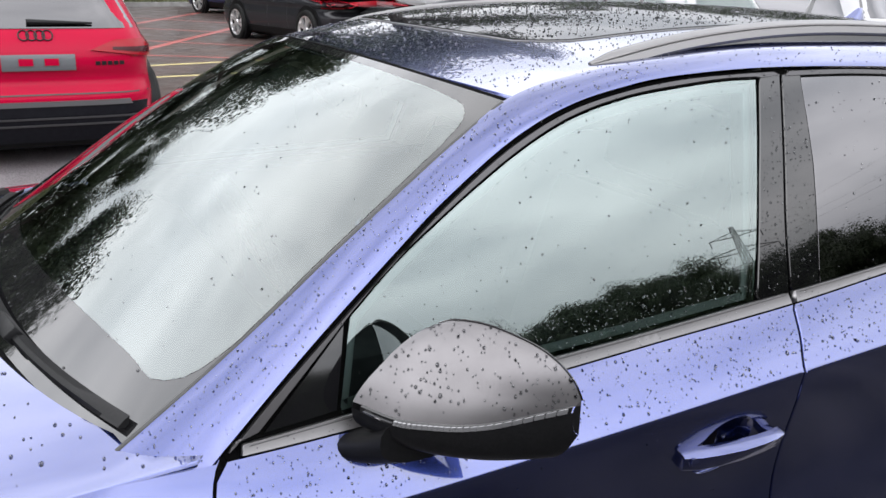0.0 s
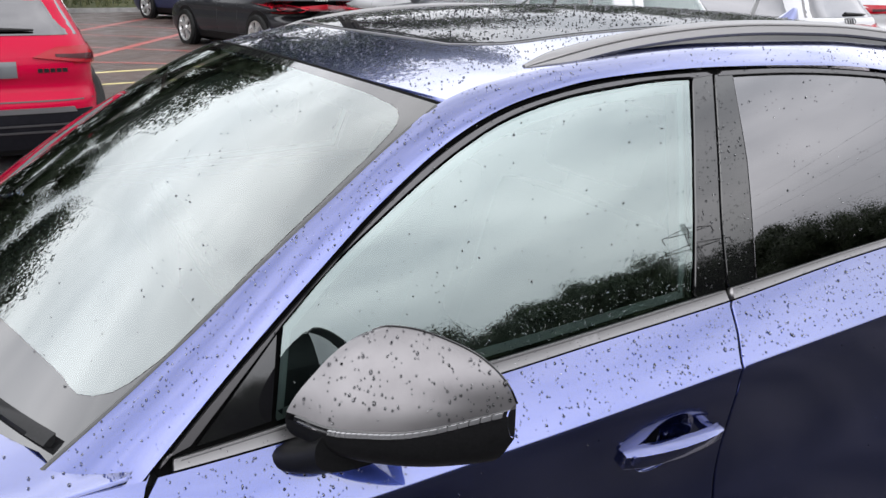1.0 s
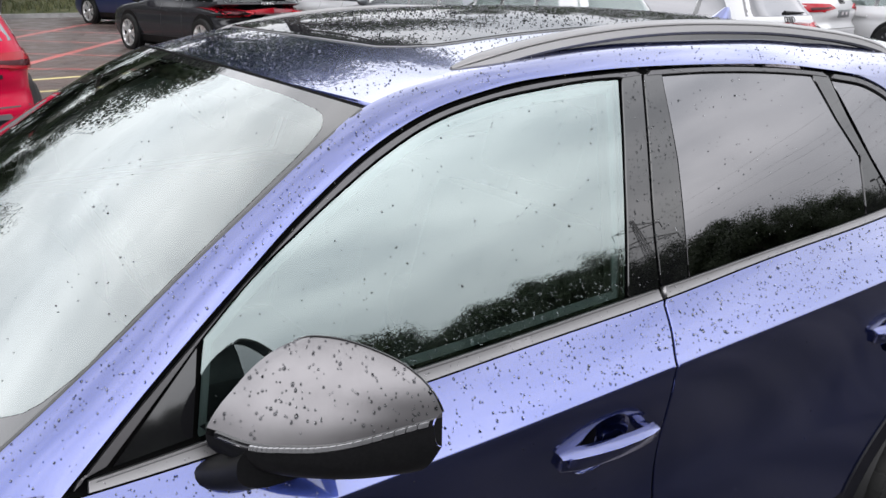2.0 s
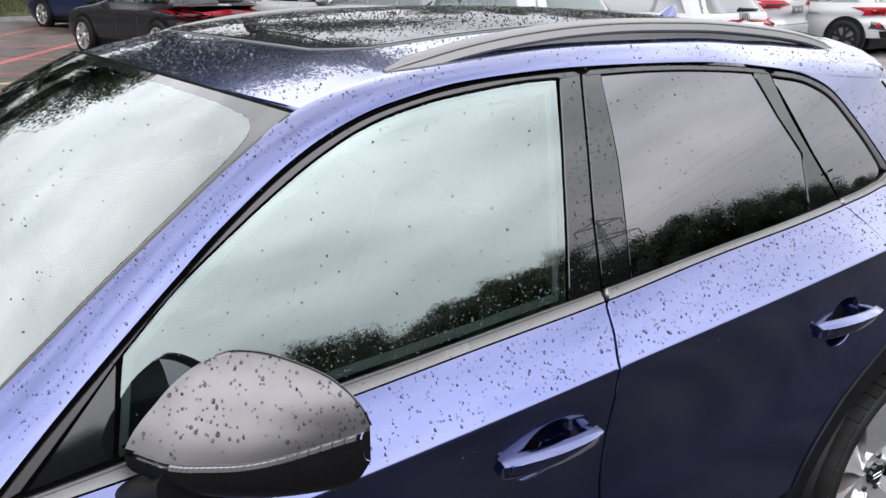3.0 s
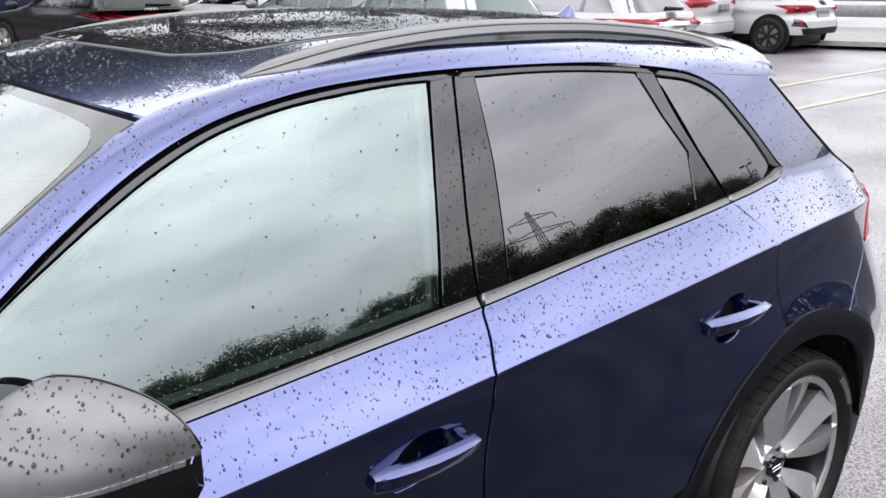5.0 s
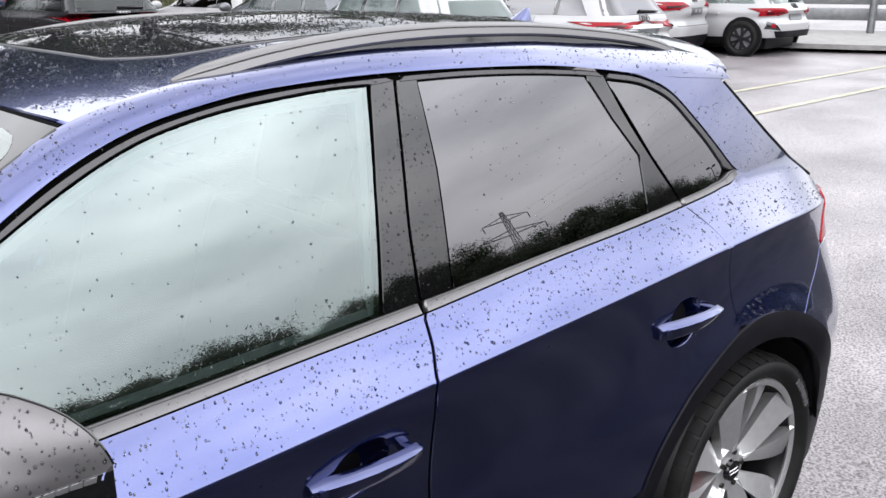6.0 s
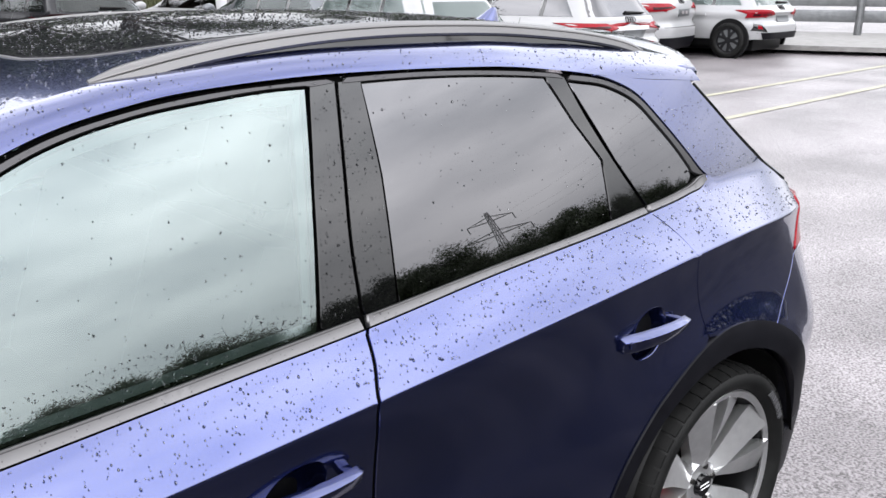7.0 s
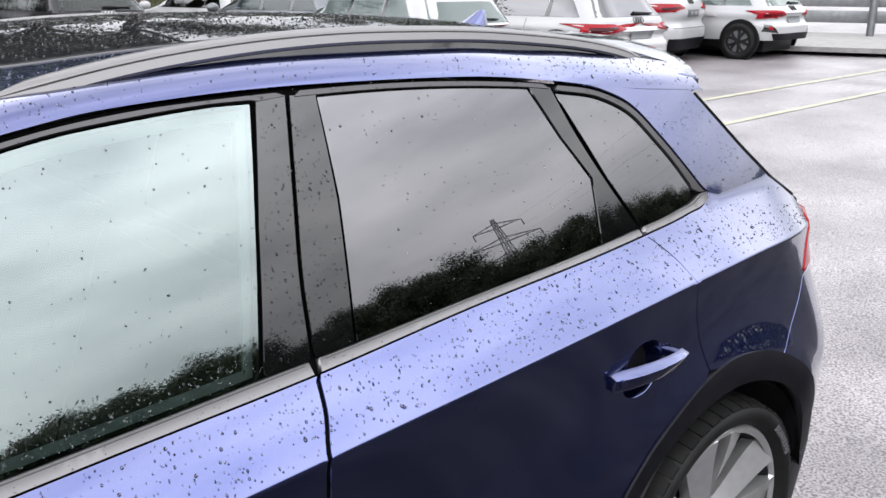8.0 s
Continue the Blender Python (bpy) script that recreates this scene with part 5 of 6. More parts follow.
# ---- other parked cars ----
def car_kind(name, label, length, width, height, paint, style, at, turn, wheel_r=0.33, rim=None, glass=None, group="parked cars", extras=()):
    """A parked car seen from afar: its tail is at local x = 0 and its nose at x = length."""
    car = thing(name, label, "car", (at[0], at[1], ground_z(at[0], at[1])), turn, group)
    rim = rim or RIM
    glass = glass or CAR_GLASS
    L, W, Ht = length, width / 2, height
    belt = Ht * (0.655 if Ht > 1.55 else 0.635)
    est = style in ("suv", "estate")
    back = curve([(0.2, 0.10), (0.35, 0.02), (0.52, 0.0), (0.60, 0.008), (0.655, 0.055), (0.70, 0.07), (0.80, 0.035), (belt - 0.12, 0.05), (belt, 0.12), (belt + 0.12, 0.24 if est else 0.3), (Ht - 0.12, 0.52 if est else 0.62), (Ht - 0.05, 0.66 if est else 0.8), (Ht, 1.0)])
    nose = curve([(0.2, L - 0.12), (0.4, L), (0.6, L - 0.02), (0.75, L - 0.12), (belt - 0.1, L - 0.35), (belt, L - 1.15), (Ht - 0.12, L - 1.95), (Ht - 0.04, L - 2.2), (Ht, L - 2.6)])
    wide = curve([(0.2, W * 0.92), (0.4, W * 0.985), (0.6, W), (belt - 0.22, W * 0.985), (belt - 0.15, W * 0.995), (belt, W * 0.93), (belt + 0.15, W * 0.86), (Ht - 0.15, W * 0.73), (Ht - 0.06, W * 0.66), (Ht - 0.015, W * 0.5), (Ht, W * 0.2)])

    def rear(y, z):
        b = wide(z)
        x0, x1 = back(z), nose(z)
        a = (x1 - x0) / 2
        k = max(0.0, 1 - min(1.0, abs(y) / b) ** 6.0)
        return (x0 + a - a * k ** (1 / 9.0) * 1.0, y, z)

    def flank(sgn):
        def f(x, z):
            x0, x1 = back(z), nose(z)
            a = (x1 - x0) / 2
            t = min(1.0, abs((x - x0 - a) / a))
            return (x, sgn * wide(z) * max(0.0, 1 - t ** 9.0) ** (1 / 6.0), z)
        return f
    # body shell
    floor = 0.34 if "raised" in extras else 0.22
    zs = list(np.linspace(floor, belt, 24)) + list(np.linspace(belt + 0.06, Ht - 0.07, 6)) + [Ht - 0.04, Ht - 0.018, Ht - 0.006, Ht]
    rings = []
    for z in zs:
        x0, x1, b = back(z), nose(z), wide(z)
        a = (x1 - x0) / 2
        ring = []
        for q in np.linspace(0, 2 * math.pi, 128, endpoint=False):
            c, s = math.cos(q), math.sin(q)
            ring.append((x0 + a + math.copysign(a * abs(c) ** (2 / 9.0), c), math.copysign(b * abs(s) ** (2 / 6.0), s), z))
        rings.append(ring)
    body = part("body", loft(bmesh.new(), rings), paint, car)
    part("underbody", box(bmesh.new(), 0.3, L - 0.25, -W * 0.72, W * 0.72, 0.13, floor + 0.1, 0.03), PLASTIC, car)
    # glass: rear, sides, front
    def pane(name, outline, surface, flip):
        return panel(name, outline, surface, glass, body, off=0.005, thick=0.006, step=0.12, flip=flip)
    zb, zt = belt + 0.03, Ht - 0.11
    wb, wt = wide(zb) * 0.9, wide(zt) * 0.88
    pane("rear_window", straight([(-wb, zb), (wb, zb), (wt, zt), (-wt, zt), (-wb, zb)], 0.1)[:-1], rear, True)
    for sgn in (-1, 1):
        f = flank(sgn)
        x0, x1 = back(zb) + 0.35, nose(zb) - 0.12
        y0, y1 = back(zt) + 0.28, nose(zt) - 0.1
        cut1, cut2 = x0 + 0.55, (x0 + x1) / 2 + 0.1
        for a, b, c, d in ((x0, cut1 - 0.04, y0, cut1 - 0.04), (cut1 + 0.04, cut2 - 0.04, cut1 + 0.06, cut2 - 0.06), (cut2 + 0.04, x1, cut2 + 0.0, y1)):
            if d - c < 0.05:
                d = c + 0.08
            pane("side_window", straight([(a, zb), (b, zb), (d, zt), (c, zt), (a, zb)], 0.1)[:-1], f, sgn > 0)
        for xx in (cut1, cut2):
            panel("pillar_cover", straight([(xx - 0.035, zb), (xx + 0.035, zb), (xx + 0.03, zt), (xx - 0.03, zt), (xx - 0.035, zb)], 0.1)[:-1], f, GLOSS_BLACK, body, off=0.004, thick=0.004, step=0.12, flip=sgn > 0)
        for xx in (cut1 + 0.1, cut2 + 0.1):
            panel("handle", straight([(xx, belt - 0.16), (xx + 0.2, belt - 0.15), (xx + 0.2, belt - 0.12), (xx, belt - 0.13), (xx, belt - 0.16)], 0.1)[:-1], f, paint, body, off=0.025, thick=0.03, step=0.1, flip=sgn > 0)
            panel("door_gap", straight([(xx + 0.26, 0.35), (xx + 0.27, 0.35), (xx + 0.27, belt), (xx + 0.26, belt), (xx + 0.26, 0.35)], 0.1)[:-1], f, RUBBER, body, off=0.002, thick=0.0, step=0.3, flip=sgn > 0)
        panel("sill", straight([(0.75, 0.21), (L - 0.8, 0.21), (L - 0.8, 0.33), (0.75, 0.33), (0.75, 0.21)], 0.15)[:-1], f, PLASTIC, body, off=0.006, thick=0.02, step=0.2, flip=sgn > 0)
        # door mirror
        bm = bmesh.new()
        bmesh.ops.create_uvsphere(bm, u_segments=12, v_segments=8, radius=1.0, matrix=Matrix.Translation((nose(belt) - 0.35, sgn * (W + 0.08), belt + 0.06)) @ Matrix.Diagonal((0.07, 0.12, 0.08, 1)))
        part("door_mirror", bm, paint, body)
    # front screen on the nose side
    def front(y, z):
        b = wide(z)
        x0, x1 = back(z), nose(z)
        a = (x1 - x0) / 2
        k = max(0.0, 1 - min(1.0, abs(y) / b) ** 6.0)
        return (x0 + a + a * k ** (1 / 9.0), y, z)
    pane("windscreen", straight([(-wb, zb), (wb, zb), (wt, zt), (-wt, zt), (-wb, zb)], 0.1)[:-1], front, False)
    # bumper, lamps, plate
    c0, c1 = (floor + 0.01, 0.46) if "raised" in extras else (0.23, 0.52 if "strip" in extras else 0.42)
    panel("rear_cladding", straight([(-W * 0.8, c0), (W * 0.8, c0), (W * 0.86, c1), (-W * 0.86, c1), (-W * 0.8, c0)], 0.1)[:-1], rear, CLADDING, body, off=0.02, thick=0.03, step=0.15, flip=True)
    if "strip" in extras:
        panel("bumper_strip", straight([(-W * 0.72, 0.505), (W * 0.72, 0.505), (W * 0.7, 0.545), (-W * 0.7, 0.545), (-W * 0.72, 0.505)], 0.1)[:-1], rear, ALU, body, off=0.028, thick=0.02, step=0.15, flip=True)
        for z in (0.36, 0.41):
            panel("cladding_ridge", straight([(-W * 0.8, z), (W * 0.8, z), (W * 0.8, z + 0.012), (-W * 0.8, z + 0.012), (-W * 0.8, z)], 0.1)[:-1], rear, TRIM, body, off=0.03, thick=0.012, step=0.15, flip=True)
    if "vents" in extras:
        for sgn in (-1, 1):
            o = [(sgn * W * 0.74, 0.47), (sgn * W * 0.95, 0.5), (sgn * W * 0.93, 0.62), (sgn * W * 0.86, 0.6), (sgn * W * 0.74, 0.47)]
            vent = panel("bumper_vent", straight(o if sgn > 0 else o[::-1], 0.05)[:-1], rear, GLOSS_BLACK, body, off=0.012, thick=0.02, step=0.06, flip=True)
            o = [(sgn * W * 0.84, 0.52), (sgn * W * 0.90, 0.53), (sgn * W * 0.90, 0.59), (sgn * W * 0.86, 0.58), (sgn * W * 0.84, 0.52)]
            panel("reflector", straight(o if sgn > 0 else o[::-1], 0.03)[:-1], rear, LENS_RED, vent, off=0.016, thick=0.004, step=0.05, flip=True)
    lamp_z = belt - 0.13
    for sgn in (-1, 1):
        o = [(sgn * W * 0.42, lamp_z + 0.0), (sgn * W * 0.955, lamp_z - 0.06), (sgn * W * 0.955, lamp_z + 0.075), (sgn * W * 0.62, lamp_z + 0.07), (sgn * W * 0.42, lamp_z + 0.0)]
        if sgn < 0:
            o = o[::-1]
        lamp = panel("tail_lamp", straight(o, 0.05)[:-1], rear, LENS_RED, body, off=0.02, thick=0.02, step=0.08, flip=True)
        o = [(sgn * W * 0.6, lamp_z - 0.0), (sgn * W * 0.92, lamp_z - 0.03), (sgn * W * 0.92, lamp_z + 0.012), (sgn * W * 0.6, lamp_z + 0.02), (sgn * W * 0.6, lamp_z - 0.0)]
        panel("lamp_band", straight(o if sgn > 0 else o[::-1], 0.05)[:-1], rear, LENS_DARK, lamp, off=0.024, thick=0.004, step=0.08, flip=True)
        f = flank(sgn)
        o = [(0.04 + back(lamp_z), lamp_z - 0.06), (0.26 + back(lamp_z), lamp_z - 0.01), (0.24 + back(lamp_z), lamp_z + 0.06), (0.05 + back(lamp_z), lamp_z + 0.075), (0.04 + back(lamp_z), lamp_z - 0.06)]
        panel("lamp_return", straight(o, 0.05)[:-1], f, LENS_RED, lamp, off=0.008, thick=0.01, step=0.06, flip=sgn > 0)
    pz = lamp_z - (0.08 if "low" not in extras else 0.3)
    plate = panel("plate_holder", straight([(-0.26, pz - 0.06), (0.26, pz - 0.06), (0.26, pz + 0.055), (-0.26, pz + 0.055), (-0.26, pz - 0.06)], 0.1)[:-1], rear, PLATE, body, off=0.012, thick=0.015, step=0.1, flip=True)
    for y in (-0.09, 0.09):
        panel("plate_bar", straight([(y - 0.05, pz - 0.025), (y + 0.05, pz - 0.025), (y + 0.05, pz + 0.025), (y - 0.05, pz + 0.025), (y - 0.05, pz - 0.025)], 0.1)[:-1], rear, paint if paint is RED else PLATE_BAR, plate, off=0.015, thick=0.003, step=0.1, flip=True)
    # ringed mark as plain links
    bm = bmesh.new()
    mz = lamp_z + 0.115
    for i in range(4):
        cy = (i - 1.5) * 0.056
        pts = [Vector(rear(cy + 0.036 * math.cos(a), mz + 0.036 * math.sin(a))) + Vector((-0.008, 0, 0)) for a in np.linspace(0, 2 * math.pi, 20, endpoint=False)]
        for p, q in zip(pts, pts[1:] + pts[:1]):
            tube(bm, p, q, 0.0055, sides=5)
    part("mark", bm, RIM_DARK if paint is not BLACK_PAINT else CHROME, body, "four plain linked rings")
    if "model" in extras:
        for k in range(5):
            y = 0.62 - 0.045 * k
            panel("script_bar", straight([(-y, pz - 0.03), (-y + 0.035, pz - 0.03), (-y + 0.035, pz + 0.0), (-y, pz + 0.0), (-y, pz - 0.03)], 0.1)[:-1], rear, RIM_DARK, body, off=0.006, thick=0.004, step=0.1, flip=True)
    # rear wiper
    if est:
        bm = bmesh.new()
        pts = [Vector(rear(y, zb + 0.05 + 0.02 * y)) + Vector((-0.03, 0, 0)) for y in np.linspace(0.05, -0.42, 8)]
        for k, (p, q) in enumerate(zip(pts, pts[1:])):
            tube(bm, p, q, 0.022 - 0.002 * k, 0.020 - 0.002 * k, 8)
        part("rear_wiper", bm, PLASTIC, body)
        bm = bmesh.new()
        z = Ht - 0.075
        rings = [[(back(Ht - 0.05) + dx, y, z + dz) for dx, dz in ((0.1, 0.045), (-0.10, 0.03), (-0.13, 0.015), (-0.08, 0.0), (0.12, 0.0))] for y in np.linspace(-W * 0.66, W * 0.66, 9)]
        part("spoiler", loft(bm, rings), paint if "black_spoiler" not in extras else GLOSS_BLACK, body)
        for sgn in (-1, 1):
            bm = bmesh.new()
            pts = [(x, sgn * W * 0.6, Ht - 0.01 + 0.045 * (1 - abs((x - L * 0.42) / (L * 0.24)) ** 4)) for x in np.linspace(L * 0.19, L * 0.65, 14)]
            for p, q in zip(pts, pts[1:]):
                tube(bm, p, q, 0.017, sides=6)
            part("roof_rail", bm, ALU if paint is not BLACK_PAINT else GLOSS_BLACK, body)
    # tailgate gap and bumper line
    panel("bumper_gap", straight([(-W * 0.9, lamp_z - 0.33), (W * 0.9, lamp_z - 0.33), (W * 0.9, lamp_z - 0.32), (-W * 0.9, lamp_z - 0.32), (-W * 0.9, lamp_z - 0.33)], 0.1)[:-1], rear, RUBBER, body, off=0.003, thick=0.0, step=0.3, flip=True)
    # cabin seen through the glass
    bm = bmesh.new()
    for y in (-0.36, 0.36):
        box(bm, L * 0.52 - 0.1, L * 0.52 + 0.05, y - 0.24, y + 0.24, 0.5, belt + 0.12, 0.05)
        box(bm, L * 0.52 - 0.08, L * 0.52 + 0.02, y - 0.12, y + 0.12, belt + 0.15, belt + 0.32, 0.04)
    part("seats", bm, CLOTH, body)
    # wheels with dark arches
    for x in (L * 0.165, L * 0.775):
        for sgn in (-1, 1):
            y = sgn * (wide(0.45) - 0.02)
            bm = bmesh.new()
            bmesh.ops.create_cone(bm, cap_ends=True, segments=36, radius1=wheel_r + 0.055, radius2=wheel_r + 0.055, depth=0.06, matrix=pose(x, y + sgn * 0.0, wheel_r + 0.02, 90))
            part("wheel_arch", bm, PLASTIC, body)
            wheel = part("wheel", bmesh_wheel(wheel_r), TYRE, car)
            wheel.matrix_basis = pose(x, y - sgn * 0.022, wheel_r, 0, 0, 0 if sgn < 0 else 180)
            part("rim", bmesh_rim(wheel_r), rim, wheel)
            if rim is BLACK_RIM:
                bm = bmesh.new()
                bmesh.ops.create_cone(bm, cap_ends=True, segments=32, radius1=wheel_r * 0.62, radius2=wheel_r * 0.62, depth=0.02, matrix=pose(0, -0.05, 0, 90))
                part("brake_disc", bm, GALV, wheel)
            for i in range(5):
                part("spoke", bmesh_spoke(wheel_r, i), rim, wheel)
    return car


def bmesh_wheel(r):
    prof = [(0.70, -0.088), (0.74, -0.098), (0.88, -0.104), (0.97, -0.09), (1.0, -0.06), (1.0, 0.06), (0.95, 0.1), (0.7, 0.1)]
    bm = bmesh.new()
    n = 40
    rows = [[bm.verts.new((r * k * math.cos(a), y, r * k * math.sin(a))) for k, y in prof] for a in np.linspace(0, 2 * math.pi, n, endpoint=False)]
    for i in range(n):
        a, b = rows[i], rows[(i + 1) % n]
        for j in range(len(prof) - 1):
            bm.faces.new((a[j], a[j + 1], b[j + 1], b[j]))
    bmesh.ops.create_cone(bm, cap_ends=True, segments=32, radius1=r * 0.7, radius2=r * 0.7, depth=0.02, matrix=pose(0, -0.03, 0, 90))
    return bm


def bmesh_rim(r):
    prof = [(0.66, -0.09), (0.71, -0.094), (0.72, -0.08), (0.66, -0.04)]
    bm = bmesh.new()
    n = 40
    rows = [[bm.verts.new((r * k * math.cos(a), y, r * k * math.sin(a))) for k, y in prof] for a in np.linspace(0, 2 * math.pi, n, endpoint=False)]
    for i in range(n):
        a, b = rows[i], rows[(i + 1) % n]
        for j in range(len(prof) - 1):
            bm.faces.new((a[j], a[j + 1], b[j + 1], b[j]))
    bmesh.ops.create_cone(bm, cap_ends=True, segments=20, radius1=r * 0.2, radius2=r * 0.16, depth=0.04, matrix=pose(0, -0.075, 0, 90))
    return bm


def bmesh_spoke(r, i):
    a0 = 2 * math.pi * i / 5
    bm = bmesh.new()
    for k in (-1, 1):
        rings = []
        for t in (0, 0.5, 1):
            q = r * (0.14 + 0.55 * t)
            a = a0 + k * (0.06 + 0.22 * t)
            p, tang = Vector((q * math.cos(a), 0, q * math.sin(a))), Vector((-math.sin(a), 0, math.cos(a)))
            w = r * (0.055 + 0.03 * t)
            rings.append([p - tang * w + Vector((0, -0.085, 0)), p + tang * w + Vector((0, -0.085, 0)), p + tang * w + Vector((0, -0.05, 0)), p - tang * w + Vector((0, -0.05, 0))])
        loft(bm, rings)
    return bm


# noses point away over the car park
car_kind("red_suv", "bright red estate car with an empty grey plate holder", 4.48, 1.80, 1.60, RED, "suv", (0.76, 5.45), 91, 0.36, glass=PRIVACY, extras=("model", "strip"))
car_kind("black_hatchback", "dark grey hatchback with silver wheels on wet asphalt", 4.3, 1.8, 1.45, BLACK_PAINT, "suv", (6.35, 12.3), 102, 0.34)
car_kind("dark_car", "dark blue car with silver wheels beside the grass", 4.6, 1.84, 1.5, NAVY_PAINT, "suv", (7.55, 19.5), 108, 0.35)
car_kind("white_coupe", "white car with a wide black rear window", 4.6, 1.85, 1.40, WHITE, "estate", (9.04, 11.8), 92, 0.33, glass=PRIVACY)
car_kind("grey_hatchback", "pale grey car with clear windows in a parked row", 4.2, 1.78, 1.45, GREY_PAINT, "suv", (9.5, 9.6), 104, 0.33)
car_kind("white_hatchback", "white hatchback with clear windows in a parked row", 4.2, 1.78, 1.45, WHITE, "suv", (8.75, 6.25), 95, 0.33)
car_kind("white_estate", "white estate car with red wrap-round tail lamps", 4.94, 1.86, 1.46, WHITE, "estate", (11.3, 5.75), 94, 0.36, glass=PRIVACY)
car_kind("white_suv", "white tall car with an empty plate holder", 4.5, 1.85, 1.6, WHITE, "suv", (14.65, 7.2), 104, 0.35)
car_kind("white_small_car", "small white car with black wheels and red lamps", 4.03, 1.72, 1.43, WHITE, "suv", (16.56, 6.34), 96, 0.315, rim=BLACK_RIM, extras=("raised", "vents"))


# ---- markings, barrier, grass bank ----
def marking(name, material, label, a, b, width):
    pts = straight([a, b], 0.5)
    tagged(ribbon(name, pts, width, material, None, ground_at, 0.006), label, "road marking", kind="structure")


marking("bay_line", CREAM, "worn pale line on wet asphalt", (5.2, 4.5), (26.0, 4.3), 0.10)
marking("bay_line", CREAM, "worn pale line on wet asphalt", (5.0, 3.31), (26.0, 3.31), 0.10)
marking("bay_line", YELLOW, "worn yellow line on wet asphalt", (1.6, 11.55), (5.4, 11.9), 0.13)
marking("bay_line", YELLOW, "worn yellow line on wet asphalt", (1.5, 10.35), (5.0, 10.5), 0.11)
for a, b, w in (((2.0, 13.4), (5.4, 11.2), 0.08), ((2.0, 16.2), (6.2, 12.5), 0.08), ((2.2, 19.2), (7.0, 14.3), 0.08), ((2.3, 22.6), (7.6, 16.5), 0.08), ((2.0, 12.6), (7.8, 21.6), 0.17), ((2.3, 17.4), (7.0, 24.9), 0.17)):
    marking("hatch_line", RED_LINE, "worn red hatching line on wet asphalt", a, b, w)

GRASS_Y = 25.6
bm = bmesh.new()
loft(bm, [[(x, y, ground_z(x, y) + 0.0045) for y in np.linspace(7.5, 25.5, 30)] for x in np.linspace(-20, 8.5, 40)], closed=False)
tagged(part("bay_surface", bm, BROWN, None), "reddish-brown wet macadam of the hatched bays", "pavement", kind="structure")


def bank_at(x, y):
    d = max(0.0, y - GRASS_Y)
    return (x, y, ground_z(x, y) + 0.12 + 1.6 * (1 - math.exp(-d / 6.0)))


bm = bmesh.new()
loft(bm, [[bank_at(x, GRASS_Y + d) for d in (0.0, 0.5, 1.5, 3, 6, 10, 20, 40)] for x in np.linspace(-60, 22, 42)], closed=False)
tagged(part("grass_bank", bm, GRASS, None), "rough yellow-green grass bank", "grass", kind="structure")
bm = bmesh.new()
loft(bm, [[(x, GRASS_Y + dy, ground_z(x, GRASS_Y) + dz) for dy, dz in ((0.0, 0.13), (-0.15, 0.12), (-0.16, -0.05), (0.02, -0.05))] for x in np.linspace(-60, 22, 42)])
tagged(part("kerb", bm, CONCRETE, None), "pale concrete kerb along the grass", "kerb", kind="structure")


def grass_blades():
    rnd = random.Random(4)
    verts, faces = [], []
    for _ in range(9000):
        x, y = rnd.uniform(-6, 14), GRASS_Y + rnd.uniform(0.05, 5)
        p = Vector(bank_at(x, y))
        a, h = rnd.uniform(0, 6.28), rnd.uniform(0.1, 0.32)
        t = Vector((math.cos(a), math.sin(a), 0)) * 0.02
        lean = Vector((rnd.uniform(-0.1, 0.1), rnd.uniform(-0.1, 0.1), h))
        k = len(verts)
        verts += [p - t, p + t, p + lean]
        faces.append((k, k + 1, k + 2))
    tagged(part("grass_blades", mesh_of("grass_blades", verts, faces, GRASS, False), GRASS, None), "rough tufts of wet grass on the bank", "grass", kind="stuff")


grass_blades()


# unseen dark sheet added behind the viewer up to the trees; darkens lower-door reflections
def dark_sheet_at(x, d):
    return (x, -1.05 - d, ground_z(x, -1.05 - d) + 0.015 + 0.06 * min(1.0, d / 0.4) + 0.02 * math.sin(x * 0.7 + d) * min(1.0, d))


bm = bmesh.new()
loft(bm, [[(x, -1.04, ground_z(x, -1.04) - 0.05)] + [dark_sheet_at(x, d) for d in (0.0, 0.2, 0.5, 1, 2, 4, 7, 12, 20, 32, 60)] for x in np.linspace(-60, 70, 110)], closed=False)
tagged(part("verge", bm, DARK_SHEET, None), "unseen dark sheet added to darken the reflections in the lower doors", "verge", kind="structure")


